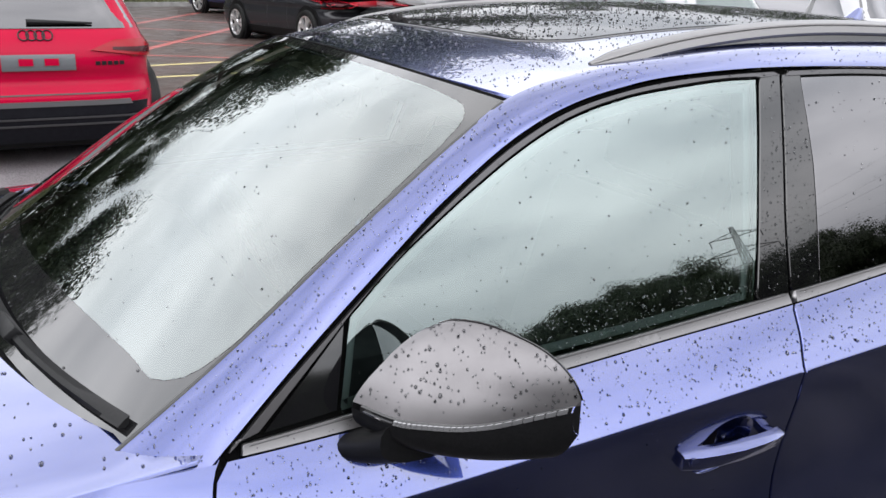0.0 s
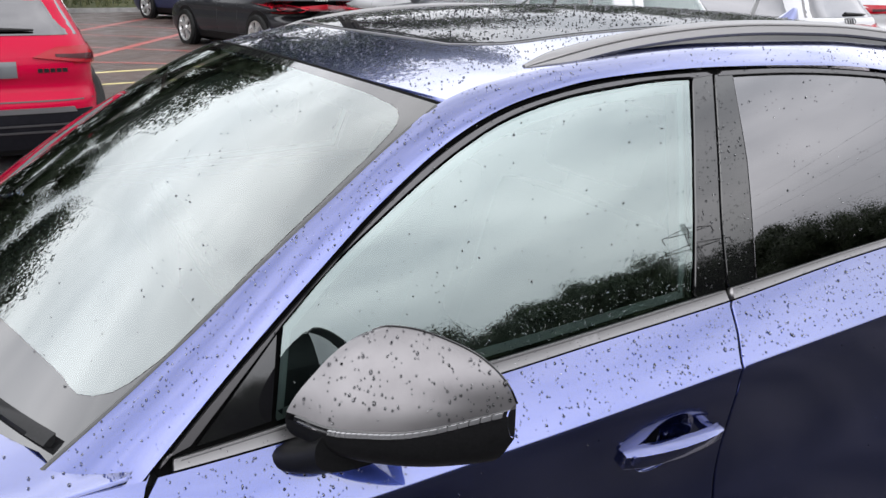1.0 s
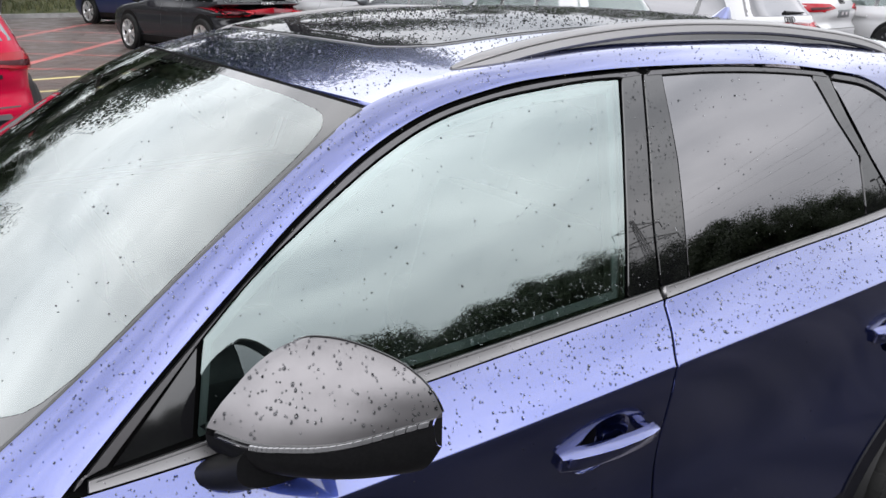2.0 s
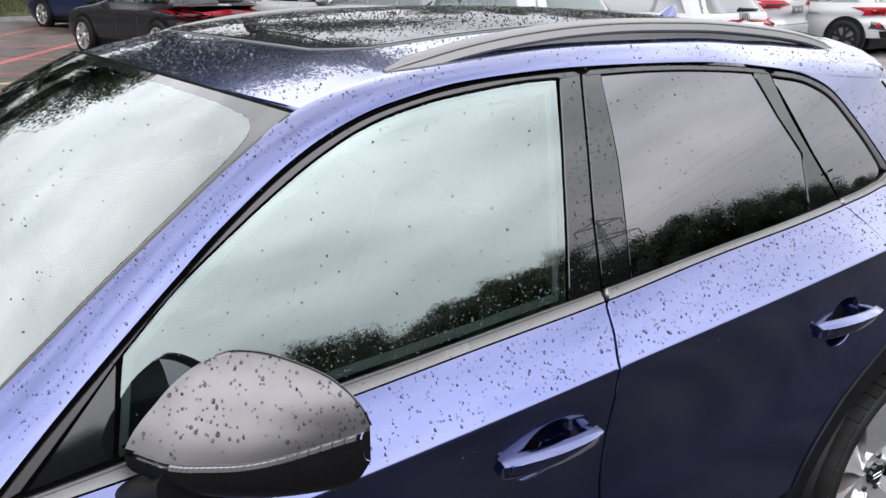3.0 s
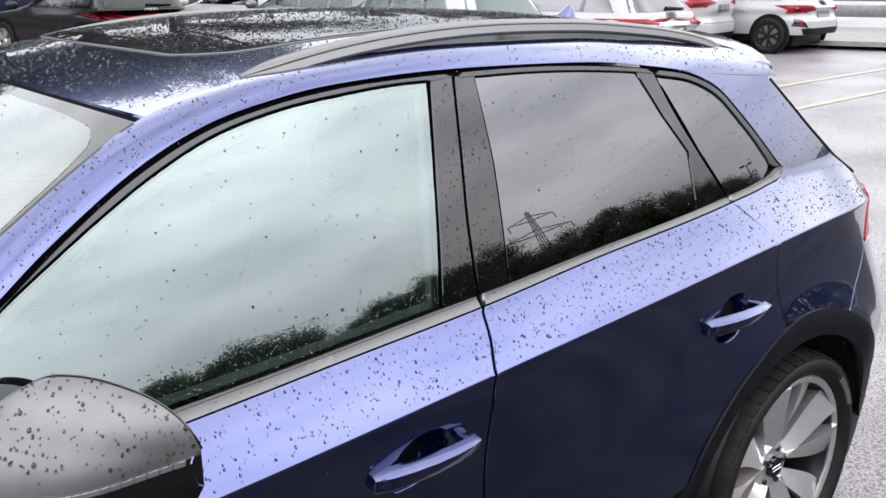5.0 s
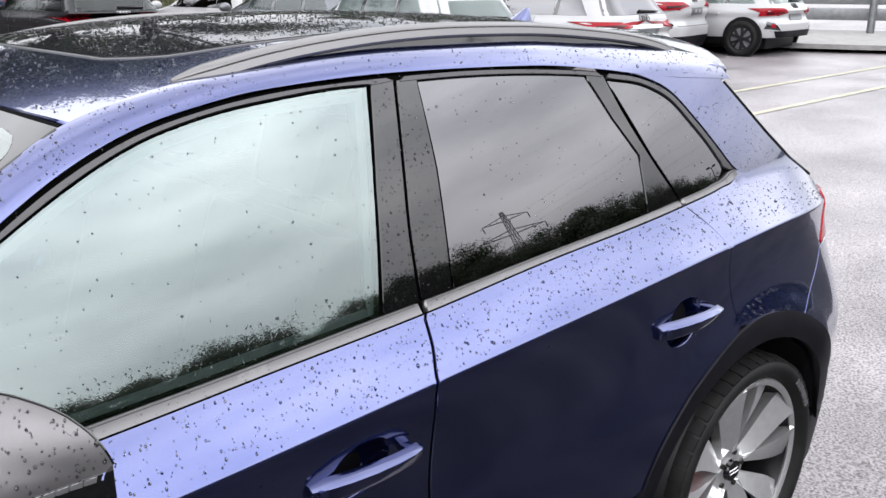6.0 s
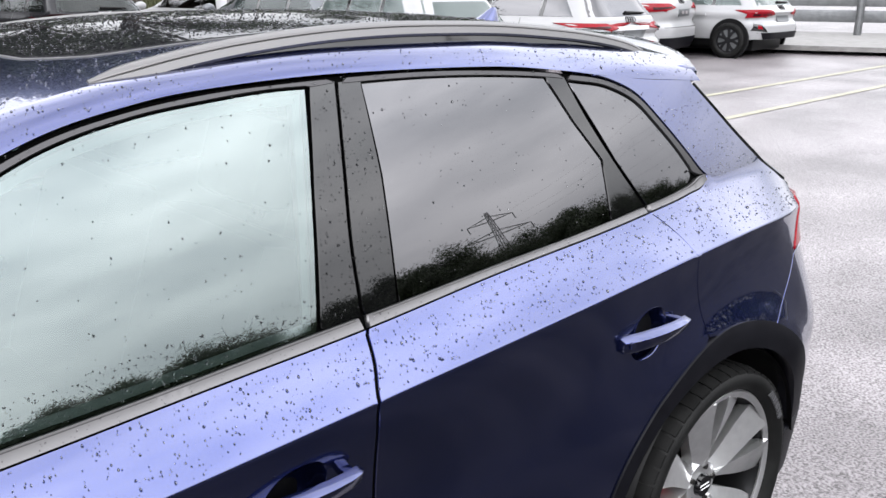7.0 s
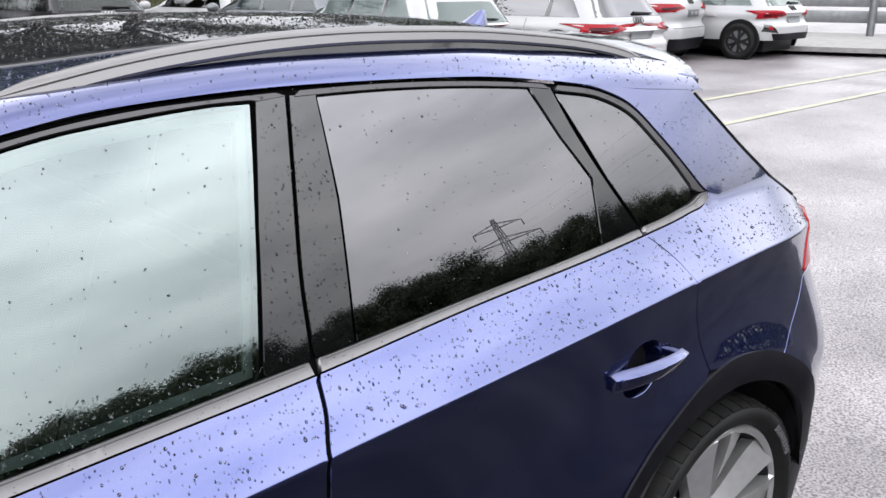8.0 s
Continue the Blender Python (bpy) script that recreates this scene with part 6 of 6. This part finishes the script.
def crash_barrier():
    base = Vector((22.6, 9.3, 0))
    ahead = Vector((0.45, -0.893, 0)).normalized()
    side = Vector((ahead.y, -ahead.x, 0))
    b = thing("crash_barrier", "galvanised steel barrier with two rails along a kerb", "barrier")
    for z in (0.42, 0.80):
        bm = bmesh.new()
        rings = []
        for d in np.linspace(-3, 16, 20):
            p = base + ahead * d
            g = ground_z(p.x, p.y)
            rings.append([p + side * o + Vector((0, 0, g + z + dz)) for o, dz in ((0.0, 0.15), (-0.05, 0.11), (-0.05, 0.05), (0.0, 0.02), (-0.05, -0.02), (-0.05, -0.1), (0.0, -0.14), (0.02, 0.0))])
        loft(bm, rings)
        part("rail", bm, GALV, b)
    for d in np.linspace(-2.5, 15.5, 10):
        p = base + ahead * d
        g = ground_z(p.x, p.y)
        bm = bmesh.new()
        box(bm, -0.05, 0.05, -0.06, 0.06, 0, 0.95, 0.01, turn=Matrix.Translation(p - side * -0.09 + Vector((0, 0, g))))
        part("post", bm, GALV, b)
    post = thing("lamp_post", "tall grey steel post on the kerb", "post", (22.3, 7.55, ground_z(22.3, 7.55)))
    part("shaft", tube(bmesh.new(), (0, 0, 0), (0, 0, 7.0), 0.085, 0.06, 14), GALV, post)
    part("base_plate", box(bmesh.new(), -0.16, 0.16, -0.16, 0.16, 0.0, 0.03, 0.005), GALV, post)
    bm = bmesh.new()
    rings = []
    for d in np.linspace(-4, 18, 12):
        p = base + ahead * d - side * -0.0
        g = ground_z(p.x, p.y)
        rings.append([p + side * o + Vector((0, 0, g + dz)) for o, dz in ((-0.55, -0.05), (-0.55, 0.012), (-0.48, 0.02), (6.0, 0.04), (6.0, -0.05))])
    loft(bm, rings)
    tagged(part("kerb", bm, CONCRETE, None), "pale wet concrete kerb and verge under the barrier", "kerb", kind="structure")


crash_barrier()


# ---- trees ----
def tree_kind(seed, height, spread, leaf, count):
    rnd = random.Random(seed)
    t = thing("tree", "broad dark green tree in full leaf", "tree", group="trees round the car park")
    bm = bmesh.new()
    top = height * 0.62
    pts = [Vector((rnd.uniform(-0.2, 0.2) * k, rnd.uniform(-0.2, 0.2) * k, top * k / 5)) for k in range(6)]
    for k in range(5):
        tube(bm, pts[k], pts[k + 1], height * 0.022 * (1 - k / 7), height * 0.022 * (1 - (k + 1) / 7), 8)
    clumps = []
    for k in range(16):
        a = 2.4 * k + rnd.uniform(-0.3, 0.3)
        z0 = height * rnd.uniform(0.2, 0.6)
        out = spread * rnd.uniform(0.45, 1.0)
        z1 = min(height * 0.93, z0 + height * rnd.uniform(0.1, 0.33))
        p0 = Vector((0, 0, z0))
        p1 = Vector((out * math.cos(a), out * math.sin(a), z1))
        tube(bm, p0, p0.lerp(p1, 0.55) + Vector((0, 0, height * 0.03)), height * 0.009, height * 0.006, 6)
        tube(bm, p0.lerp(p1, 0.55) + Vector((0, 0, height * 0.03)), p1, height * 0.006, height * 0.002, 6)
        clumps.append((p1, height * rnd.uniform(0.08, 0.15)))
        clumps.append((p0.lerp(p1, 0.6) + Vector((0, 0, height * 0.05)), height * rnd.uniform(0.08, 0.13)))
    for k in range(9):
        clumps.append((Vector((rnd.uniform(-0.4, 0.4) * spread, rnd.uniform(-0.4, 0.4) * spread, height * rnd.uniform(0.68, 0.93))), height * rnd.uniform(0.07, 0.13)))
    part("trunk", bm, BARK, t)
    verts, faces = [], []
    for _ in range(count):
        c, r = clumps[rnd.randrange(len(clumps))]
        d = Vector((rnd.gauss(0, 1), rnd.gauss(0, 1), rnd.gauss(0, 0.75)))
        d = d.normalized() * r * rnd.random() ** 0.45
        p = c + d
        n = (d.normalized() + Vector((rnd.uniform(-0.7, 0.7), rnd.uniform(-0.7, 0.7), rnd.uniform(-0.4, 0.9)))).normalized()
        u = n.orthogonal().normalized()
        u.rotate(Matrix.Rotation(rnd.uniform(0, 6.28), 3, n))
        v = n.cross(u)
        s = leaf * rnd.uniform(0.6, 1.3)
        k = len(verts)
        verts += [p - u * s, p - v * s * 0.55, p + u * s, p + v * s * 0.55 + n * s * 0.15]
        faces.append((k, k + 1, k + 2, k + 3))
    part("crown", mesh_of("crown", verts, faces, LEAF, False), LEAF, t)
    return t


def build_trees():
    rnd = random.Random(21)
    kinds = [tree_kind(1, 11.0, 3.4, 0.08, 34000), tree_kind(2, 9.5, 3.8, 0.075, 34000), tree_kind(3, 12.5, 3.0, 0.08, 34000)]
    # a wooded edge on the near side of the car park, behind the viewer
    used = [False] * 3
    spots = []
    skyline = curve([(0, 12.6), (14, 12.3), (22, 13.2), (27, 12.8), (32, 11.2), (38, 11.9), (44, 12.3), (47, 11.8), (49, 10.0), (52, 10.3), (55, 10.4), (58, 9.3), (62, 9.2), (66, 7.4), (70, 5.5), (74, 3.0), (90, 3.0)])
    for az in np.arange(2, 96, 1.7):
        far = rnd.uniform(46, 52)
        x, y = 1.0 + far * math.sin(radians(az)), -2 - far * math.cos(radians(az))
        spots.append((x, y, (1.2 + far * math.tan(radians(skyline(az))) - ground_z(x, y)) * rnd.uniform(0.93, 1.05)))
    for az in np.arange(-80, 2, 5.0):
        far = rnd.uniform(46, 56)
        spots.append((1.0 + far * math.sin(radians(az)), -2 - far * math.cos(radians(az)), 10.5 * rnd.uniform(0.8, 1.15)))
    # tall trees on the grass bank beyond the red car
    for x in np.arange(-34, 3, 4.6):
        spots.append((x + rnd.uniform(-1, 1), 34 + rnd.uniform(-2, 3), rnd.uniform(9, 11)))
    for x in np.arange(30, 80, 4.2):
        spots.append((x + rnd.uniform(-1, 1), 44 + rnd.uniform(-3, 4), rnd.uniform(9.5, 12.0) if x > 33 else 4.5))
    for x, y, h in ((12.6, 27.0, 18.0), (9.4, 28.5, 19.0), (6.0, 27.5, 17.5), (3.4, 25.0, 16.0), (-8.0, 19.0, 10.5), (-13.5, 15.0, 11.0), (-17.0, 9.0, 12.0), (-5.0, 24.0, 11.0), (-10.8, 17.2, 11.5)):
        spots.append((x, y, h))
    for k, (x, y, h) in enumerate(spots):
        kind = kinds[k % 3]
        base = (11.0, 9.5, 12.5)[k % 3]
        z = bank_at(x, y)[2] if (y > GRASS_Y and x < 22) else ground_z(x, y)
        m = Matrix.Translation((x, y, z - 0.05)) @ Matrix.Rotation(rnd.uniform(0, 6.28), 4, "Z") @ Matrix.Scale(h / base, 4)
        if not used[k % 3]:
            used[k % 3] = True
            kind.matrix_world = m
        else:
            c = copy_thing(kind, Matrix())
            c.matrix_basis = m
    # undergrowth that closes the wooded edge
    r2 = random.Random(8)
    verts, faces = [], []
    for _ in range(44000):
        az, far = radians(r2.uniform(-85, 95)), r2.uniform(50, 60)
        x, y = 1.0 + far * math.sin(az), -2 - far * math.cos(az)
        tall = 6.5 if az < radians(66) else 2.5
        if r2.random() < 0.45:
            x, y, tall = r2.uniform(-60, 60), r2.uniform(38, 44), 5.0
        p = Vector((x, y, (bank_at(x, y)[2] - 0.3 if x < 22 else ground_z(x, y)) if y > 0 else ground_z(x, y)))
        p.z += tall * r2.random() ** 1.2
        n = Vector((r2.gauss(0, 1), r2.gauss(0, 1), r2.gauss(0, 1))).normalized()
        u = n.orthogonal().normalized()
        v = n.cross(u)
        s = r2.uniform(0.18, 0.4)
        k = len(verts)
        verts += [p - u * s, p - v * s, p + u * s, p + v * s]
        faces.append((k, k + 1, k + 2, k + 3))
    tagged(part("undergrowth", mesh_of("undergrowth", verts, faces, LEAF, False), LEAF, None), "dense dark hedge and undergrowth at the wood's edge", "hedge", kind="stuff")


build_trees()


def build_pylon():
    far = 150.0
    az = radians(49.8)
    x, y = 1.0 + far * math.sin(az), -2 - far * math.cos(az)
    g = ground_z(x, y)
    H = 39.0 - g
    p = thing("pylon", "grey lattice electricity pylon with three pairs of arms", "pylon", (x, y, g), 20)
    half = curve([(0, 3.4), (0.35, 1.8), (0.6, 0.95), (1, 0.3)])
    levels = [0, 0.12, 0.24, 0.36, 0.46, 0.55, 0.63, 0.70, 0.77, 0.84, 0.9, 0.95, 1.0]
    corners = ((-1, -1), (1, -1), (1, 1), (-1, 1))
    bm = bmesh.new()
    for a, b in zip(levels, levels[1:]):
        for k in range(4):
            c0, c1 = corners[k], corners[(k + 1) % 4]
            w0, w1 = half(a), half(b)
            tube(bm, (c0[0] * w0, c0[1] * w0, a * H), (c0[0] * w1, c0[1] * w1, b * H), 0.075, sides=4)
            tube(bm, (c0[0] * w0, c0[1] * w0, a * H), (c1[0] * w1, c1[1] * w1, b * H), 0.032, sides=4)
            tube(bm, (c1[0] * w0, c1[1] * w0, a * H), (c0[0] * w1, c0[1] * w1, b * H), 0.032, sides=4)
            tube(bm, (c0[0] * w1, c0[1] * w1, b * H), (c1[0] * w1, c1[1] * w1, b * H), 0.042, sides=4)
    part("tower", bm, PYLON, p)
    tips = []
    for z, reach in ((0.66, 6.4), (0.79, 8.2), (0.92, 5.6)):
        for s in (-1, 1):
            bm = bmesh.new()
            w = half(z)
            tip = Vector((s * reach, 0, z * H + 0.3))
            tips.append(tip)
            for c in (-1, 1):
                tube(bm, (s * w, c * w, z * H), tip, 0.075, sides=4)
                tube(bm, (s * w, c * w, z * H + 1.6), tip, 0.075, sides=4)
                for t in (0.3, 0.6):
                    q0 = Vector((s * w, c * w, z * H)).lerp(tip, t)
                    q1 = Vector((s * w, c * w, z * H + 1.6)).lerp(tip, t)
                    tube(bm, q0, q1, 0.032, sides=4)
            tube(bm, tip, tip - Vector((0, 0, 2.0)), 0.12, sides=5)
            part("arm", bm, PYLON, p)
    # conductors that sag away on both sides, over the car park
    line = thing("power_line", "thin sagging conductors of a power line", "power line", (x, y, g), 20)
    for k, tip in enumerate(tips):
        for s in (-1, 1):
            bm = bmesh.new()
            pts = []
            for t in np.linspace(0, 1, 22):
                pts.append(tip - Vector((0, 0, 2.0)) + Vector((0, s * 300 * t, -4 * 9 * t * (1 - t))))
            for q0, q1 in zip(pts, pts[1:]):
                tube(bm, q0, q1, 0.011, sides=4)
            part("conductor", bm, PYLON, line)


def build_far_lamp():
    """A tall car park lamp with two heads, on the near side."""
    x, y = 44.0, -18.7
    p = thing("lamp_post", "slim steel lamp post with two heads beyond the asphalt", "lamp post", (x, y, ground_z(x, y)), 25)
    part("shaft", tube(bmesh.new(), (0, 0, 0), (0, 0, 6.7), 0.07, 0.045, 10), PYLON, p)
    for k in (-1, 1):
        part("arm", tube(bmesh.new(), (0, 0, 6.6), (k * 0.35, 0, 6.7), 0.03, 0.025, 6), PYLON, p)
        part("lamp_head", box(bmesh.new(), k * 0.45 - 0.18, k * 0.45 + 0.18, -0.13, 0.13, 6.65, 6.8, 0.03), PYLON, p)


build_far_lamp()
build_pylon()


# ---- rain ----
def drops(name, label, surface, outward, count, u, v, keep, size, seed, sag=0.0, flat=0.5, off=0.0):
    """Beads of rain scattered over a surface; sag draws them out down the slope."""
    rnd = random.Random(seed)
    verts, faces = [], []
    made, tries = 0, 0
    n = 10
    while made < count and tries < count * 6:
        tries += 1
        p = (rnd.uniform(*u), rnd.uniform(*v))
        if not keep(*p):
            continue
        made += 1
        q = Vector(surface(*p))
        e = 0.003
        du = Vector(surface(p[0] + e, p[1])) - Vector(surface(p[0] - e, p[1]))
        dv = Vector(surface(p[0], p[1] + e)) - Vector(surface(p[0], p[1] - e))
        nrm = du.cross(dv).normalized()
        if nrm.dot(Vector(outward)) < 0:
            nrm = -nrm
        q += nrm * off
        down = Vector((0, 0, -1)) - nrm * -nrm.z
        down = down.normalized() if down.length > 0.05 else Vector((1, 0, 0))
        if sag < 0.2:
            down.rotate(Matrix.Rotation(rnd.uniform(0, 6.28), 3, nrm))
        side = nrm.cross(down)
        r = size * math.exp(rnd.gauss(-0.55, 0.33))
        r = min(r, size * 2.3)
        a, b = r * (1 + sag * rnd.uniform(0.1, 1.0)), r * rnd.uniform(0.75, 1.0)
        h = r * flat * 2.1
        k = len(verts)
        wob = [rnd.uniform(0.94, 1.06) for _ in range(n)]
        for scale, lift in ((1.0, -0.0003), (0.97, 0.32), (0.80, 0.68), (0.45, 0.92)):
            for i in range(n):
                t = 2 * math.pi * i / n
                c, s = math.cos(t) * wob[i], math.sin(t) * wob[i]
                # fuller at the lower end
                full = 1 + (0.18 * c if sag > 0.2 else 0)
                verts.append(q + down * (a * c * scale) + side * (b * s * scale * full) + nrm * (h * lift if lift > 0 else lift))
        verts.append(q + nrm * h)
        for ring in (0, 1, 2):
            for i in range(n):
                j = (i + 1) % n
                o = k + ring * n
                faces.append((o + i, o + j, o + n + j, o + n + i))
        for i in range(n):
            faces.append((k + 3 * n + i, k + 3 * n + (i + 1) % n, k + 4 * n))
    me = mesh_of(name, verts, faces, WATER)
    bm = bmesh.new()
    bm.from_mesh(me)
    bmesh.ops.recalc_face_normals(bm, faces=bm.faces)
    bm.to_mesh(me)
    bm.free()
    tagged(part(name, me, WATER, None), label, "raindrops", kind="stuff")


DLO_RING = DLO_TOP + along(waist_low, 2.945, 0.66)


def on_upper_door(x, z):
    return crease_z(x) + 0.008 < z < (waist_low(min(x, 2.945)) - 0.004 if x < 2.95 else belt_z(x) + 0.1) and 0.66 < x < 3.4 and (x < 2.95 or z < min(1.16 - (x - 2.95) * 0.15, np.interp(x, [3.165, 3.309, 3.416], [1.267, 1.171, 1.10]) - 0.015))


drops("raindrops", "rain beads on the shoulders of the blue doors", left, (0, -1, 0.4), 1700, (0.66, 3.38), (0.96, 1.2), on_upper_door, 0.0023, 1, 0.5)
drops("raindrops", "a few fine rain beads low on the doors", left, (0, -1, 0), 160, (0.7, 2.6), (0.6, 1.0), lambda x, z: z < crease_z(x) - 0.02, 0.0015, 2, 0.2)
drops("raindrops", "rain beads on the front side glass", left, (0, -1, 0.4), 220, (0.86, 1.74), (1.1, 1.5), lambda x, z: z < dlo_top(x) - 0.03 and z > waist_high(x) + 0.004 and x < 1.64 + (z - 1.12) * 0.27, 0.0019, 3, 0.2, off=-0.003)
drops("raindrops", "fine rain along the foot of the front side glass", left, (0, -1, 0.4), 420, (1.0, 1.66), (1.1, 1.17), lambda x, z: waist_high(x) + 0.004 < z < waist_high(x) + 0.055, 0.0019, 13, 0.15, off=-0.003)
drops("raindrops", "rain beads on the dark rear glass", left, (0, -1, 0.4), 170, (1.87, 2.86), (1.13, 1.5), lambda x, z: within((x, z), inset(DLO_RING, 0.03)), 0.0018, 4, 0.3, off=-0.003)
drops("raindrops", "rain beads on the pillar covers", left, (0, -1, 0.4), 330, (1.66, 1.85), (1.13, 1.5), lambda x, z: 1.655 + (z - 1.125) * 0.27 < x < 1.825 + (z - 1.13) * 0.1, 0.0018, 5, 0.4, off=-0.001)
drops("raindrops", "fine rain beads along the window trim", left, (0, -1, 0.4), 420, (0.7, 2.9), (1.2, 1.53), lambda x, z: dlo_top(x) - 0.02 < z < dlo_top(x) - 0.004, 0.0018, 6, 0.4, off=0.001)
drops("raindrops", "fine rain beads on the grey waist moulding", left, (0, -1, 0.4), 330, (0.7, 2.9), (1.06, 1.2), lambda x, z: waist_low(min(x, 2.94)) + 0.004 < z < waist_high(min(x, 2.89)) - 0.006, 0.0015, 16, 0.4, off=0.004)
drops("raindrops", "rain beads on the windscreen pillar and roof side", STRIP, (0, -0.7, 0.7), 950, (0.02, 0.99), (0.08, 0.95), lambda u, v: True, 0.0019, 7, 0.4)
drops("raindrops", "rain beads on the rear pillar", left, (0, -1, 0.4), 300, (2.7, 3.36), (1.14, 1.44), lambda x, z: not within((x, z), DLO_RING) and x > 2.72 and z < np.interp(x, [2.7, 2.98, 3.067, 3.165, 3.309, 3.416], [1.44, 1.415, 1.345, 1.267, 1.171, 1.10]) - 0.015, 0.0016, 8, 0.4)
def on_roof_glass(x, y):
    return 1.37 < x < 2.64 and abs(y) < 0.465 - 0.02 * (x - 1.5)


drops("raindrops", "rain beads on the blue front and edges of the roof", roof_at, (0, 0, 1), 3200, (1.12, 3.0), (-0.62, 0.62), lambda x, y: x > 1.225 - 0.13 * (1 - (y / 0.66) ** 2) and abs(y) < roof_edge_y(x) - 0.035 and not (1.3 < x < 2.68 and abs(y) < 0.49), 0.0021, 9, 0.0, 0.5)
drops("raindrops", "dense rain beads on the dark roof glass", roof_at, (0, 0, 1), 4600, (1.37, 2.64), (-0.47, 0.47), on_roof_glass, 0.0025, 19, 0.0, 0.5, 0.0036)
drops("raindrops", "rain beads on the windscreen", screen_at, (-0.6, 0, 0.8), 240, (0.05, 0.98), (-0.97, 0.9), lambda v, s: (v - 0.5) ** 2 + s * s * 0.3 > 0.10 or (int(v * 997) % 5 == 0), 0.0018, 10, 0.2)
drops("raindrops", "rain beads on the blue bonnet", hood_at, (0, 0, 1), 420, (-0.1, 0.62), (-0.86, 0.4), lambda x, y: x < hood_rear(y) - 0.012 and abs(y) < belt_y(x) - 0.008, 0.004, 11, 0.2)
drops("raindrops", "rain beads on the silver mirror cap", MIRROR, (-0.5, -0.7, 0.5), 190, (0.03, 0.98), (0.02, 0.97), lambda u, v: True, 0.0026, 12, 0.45)
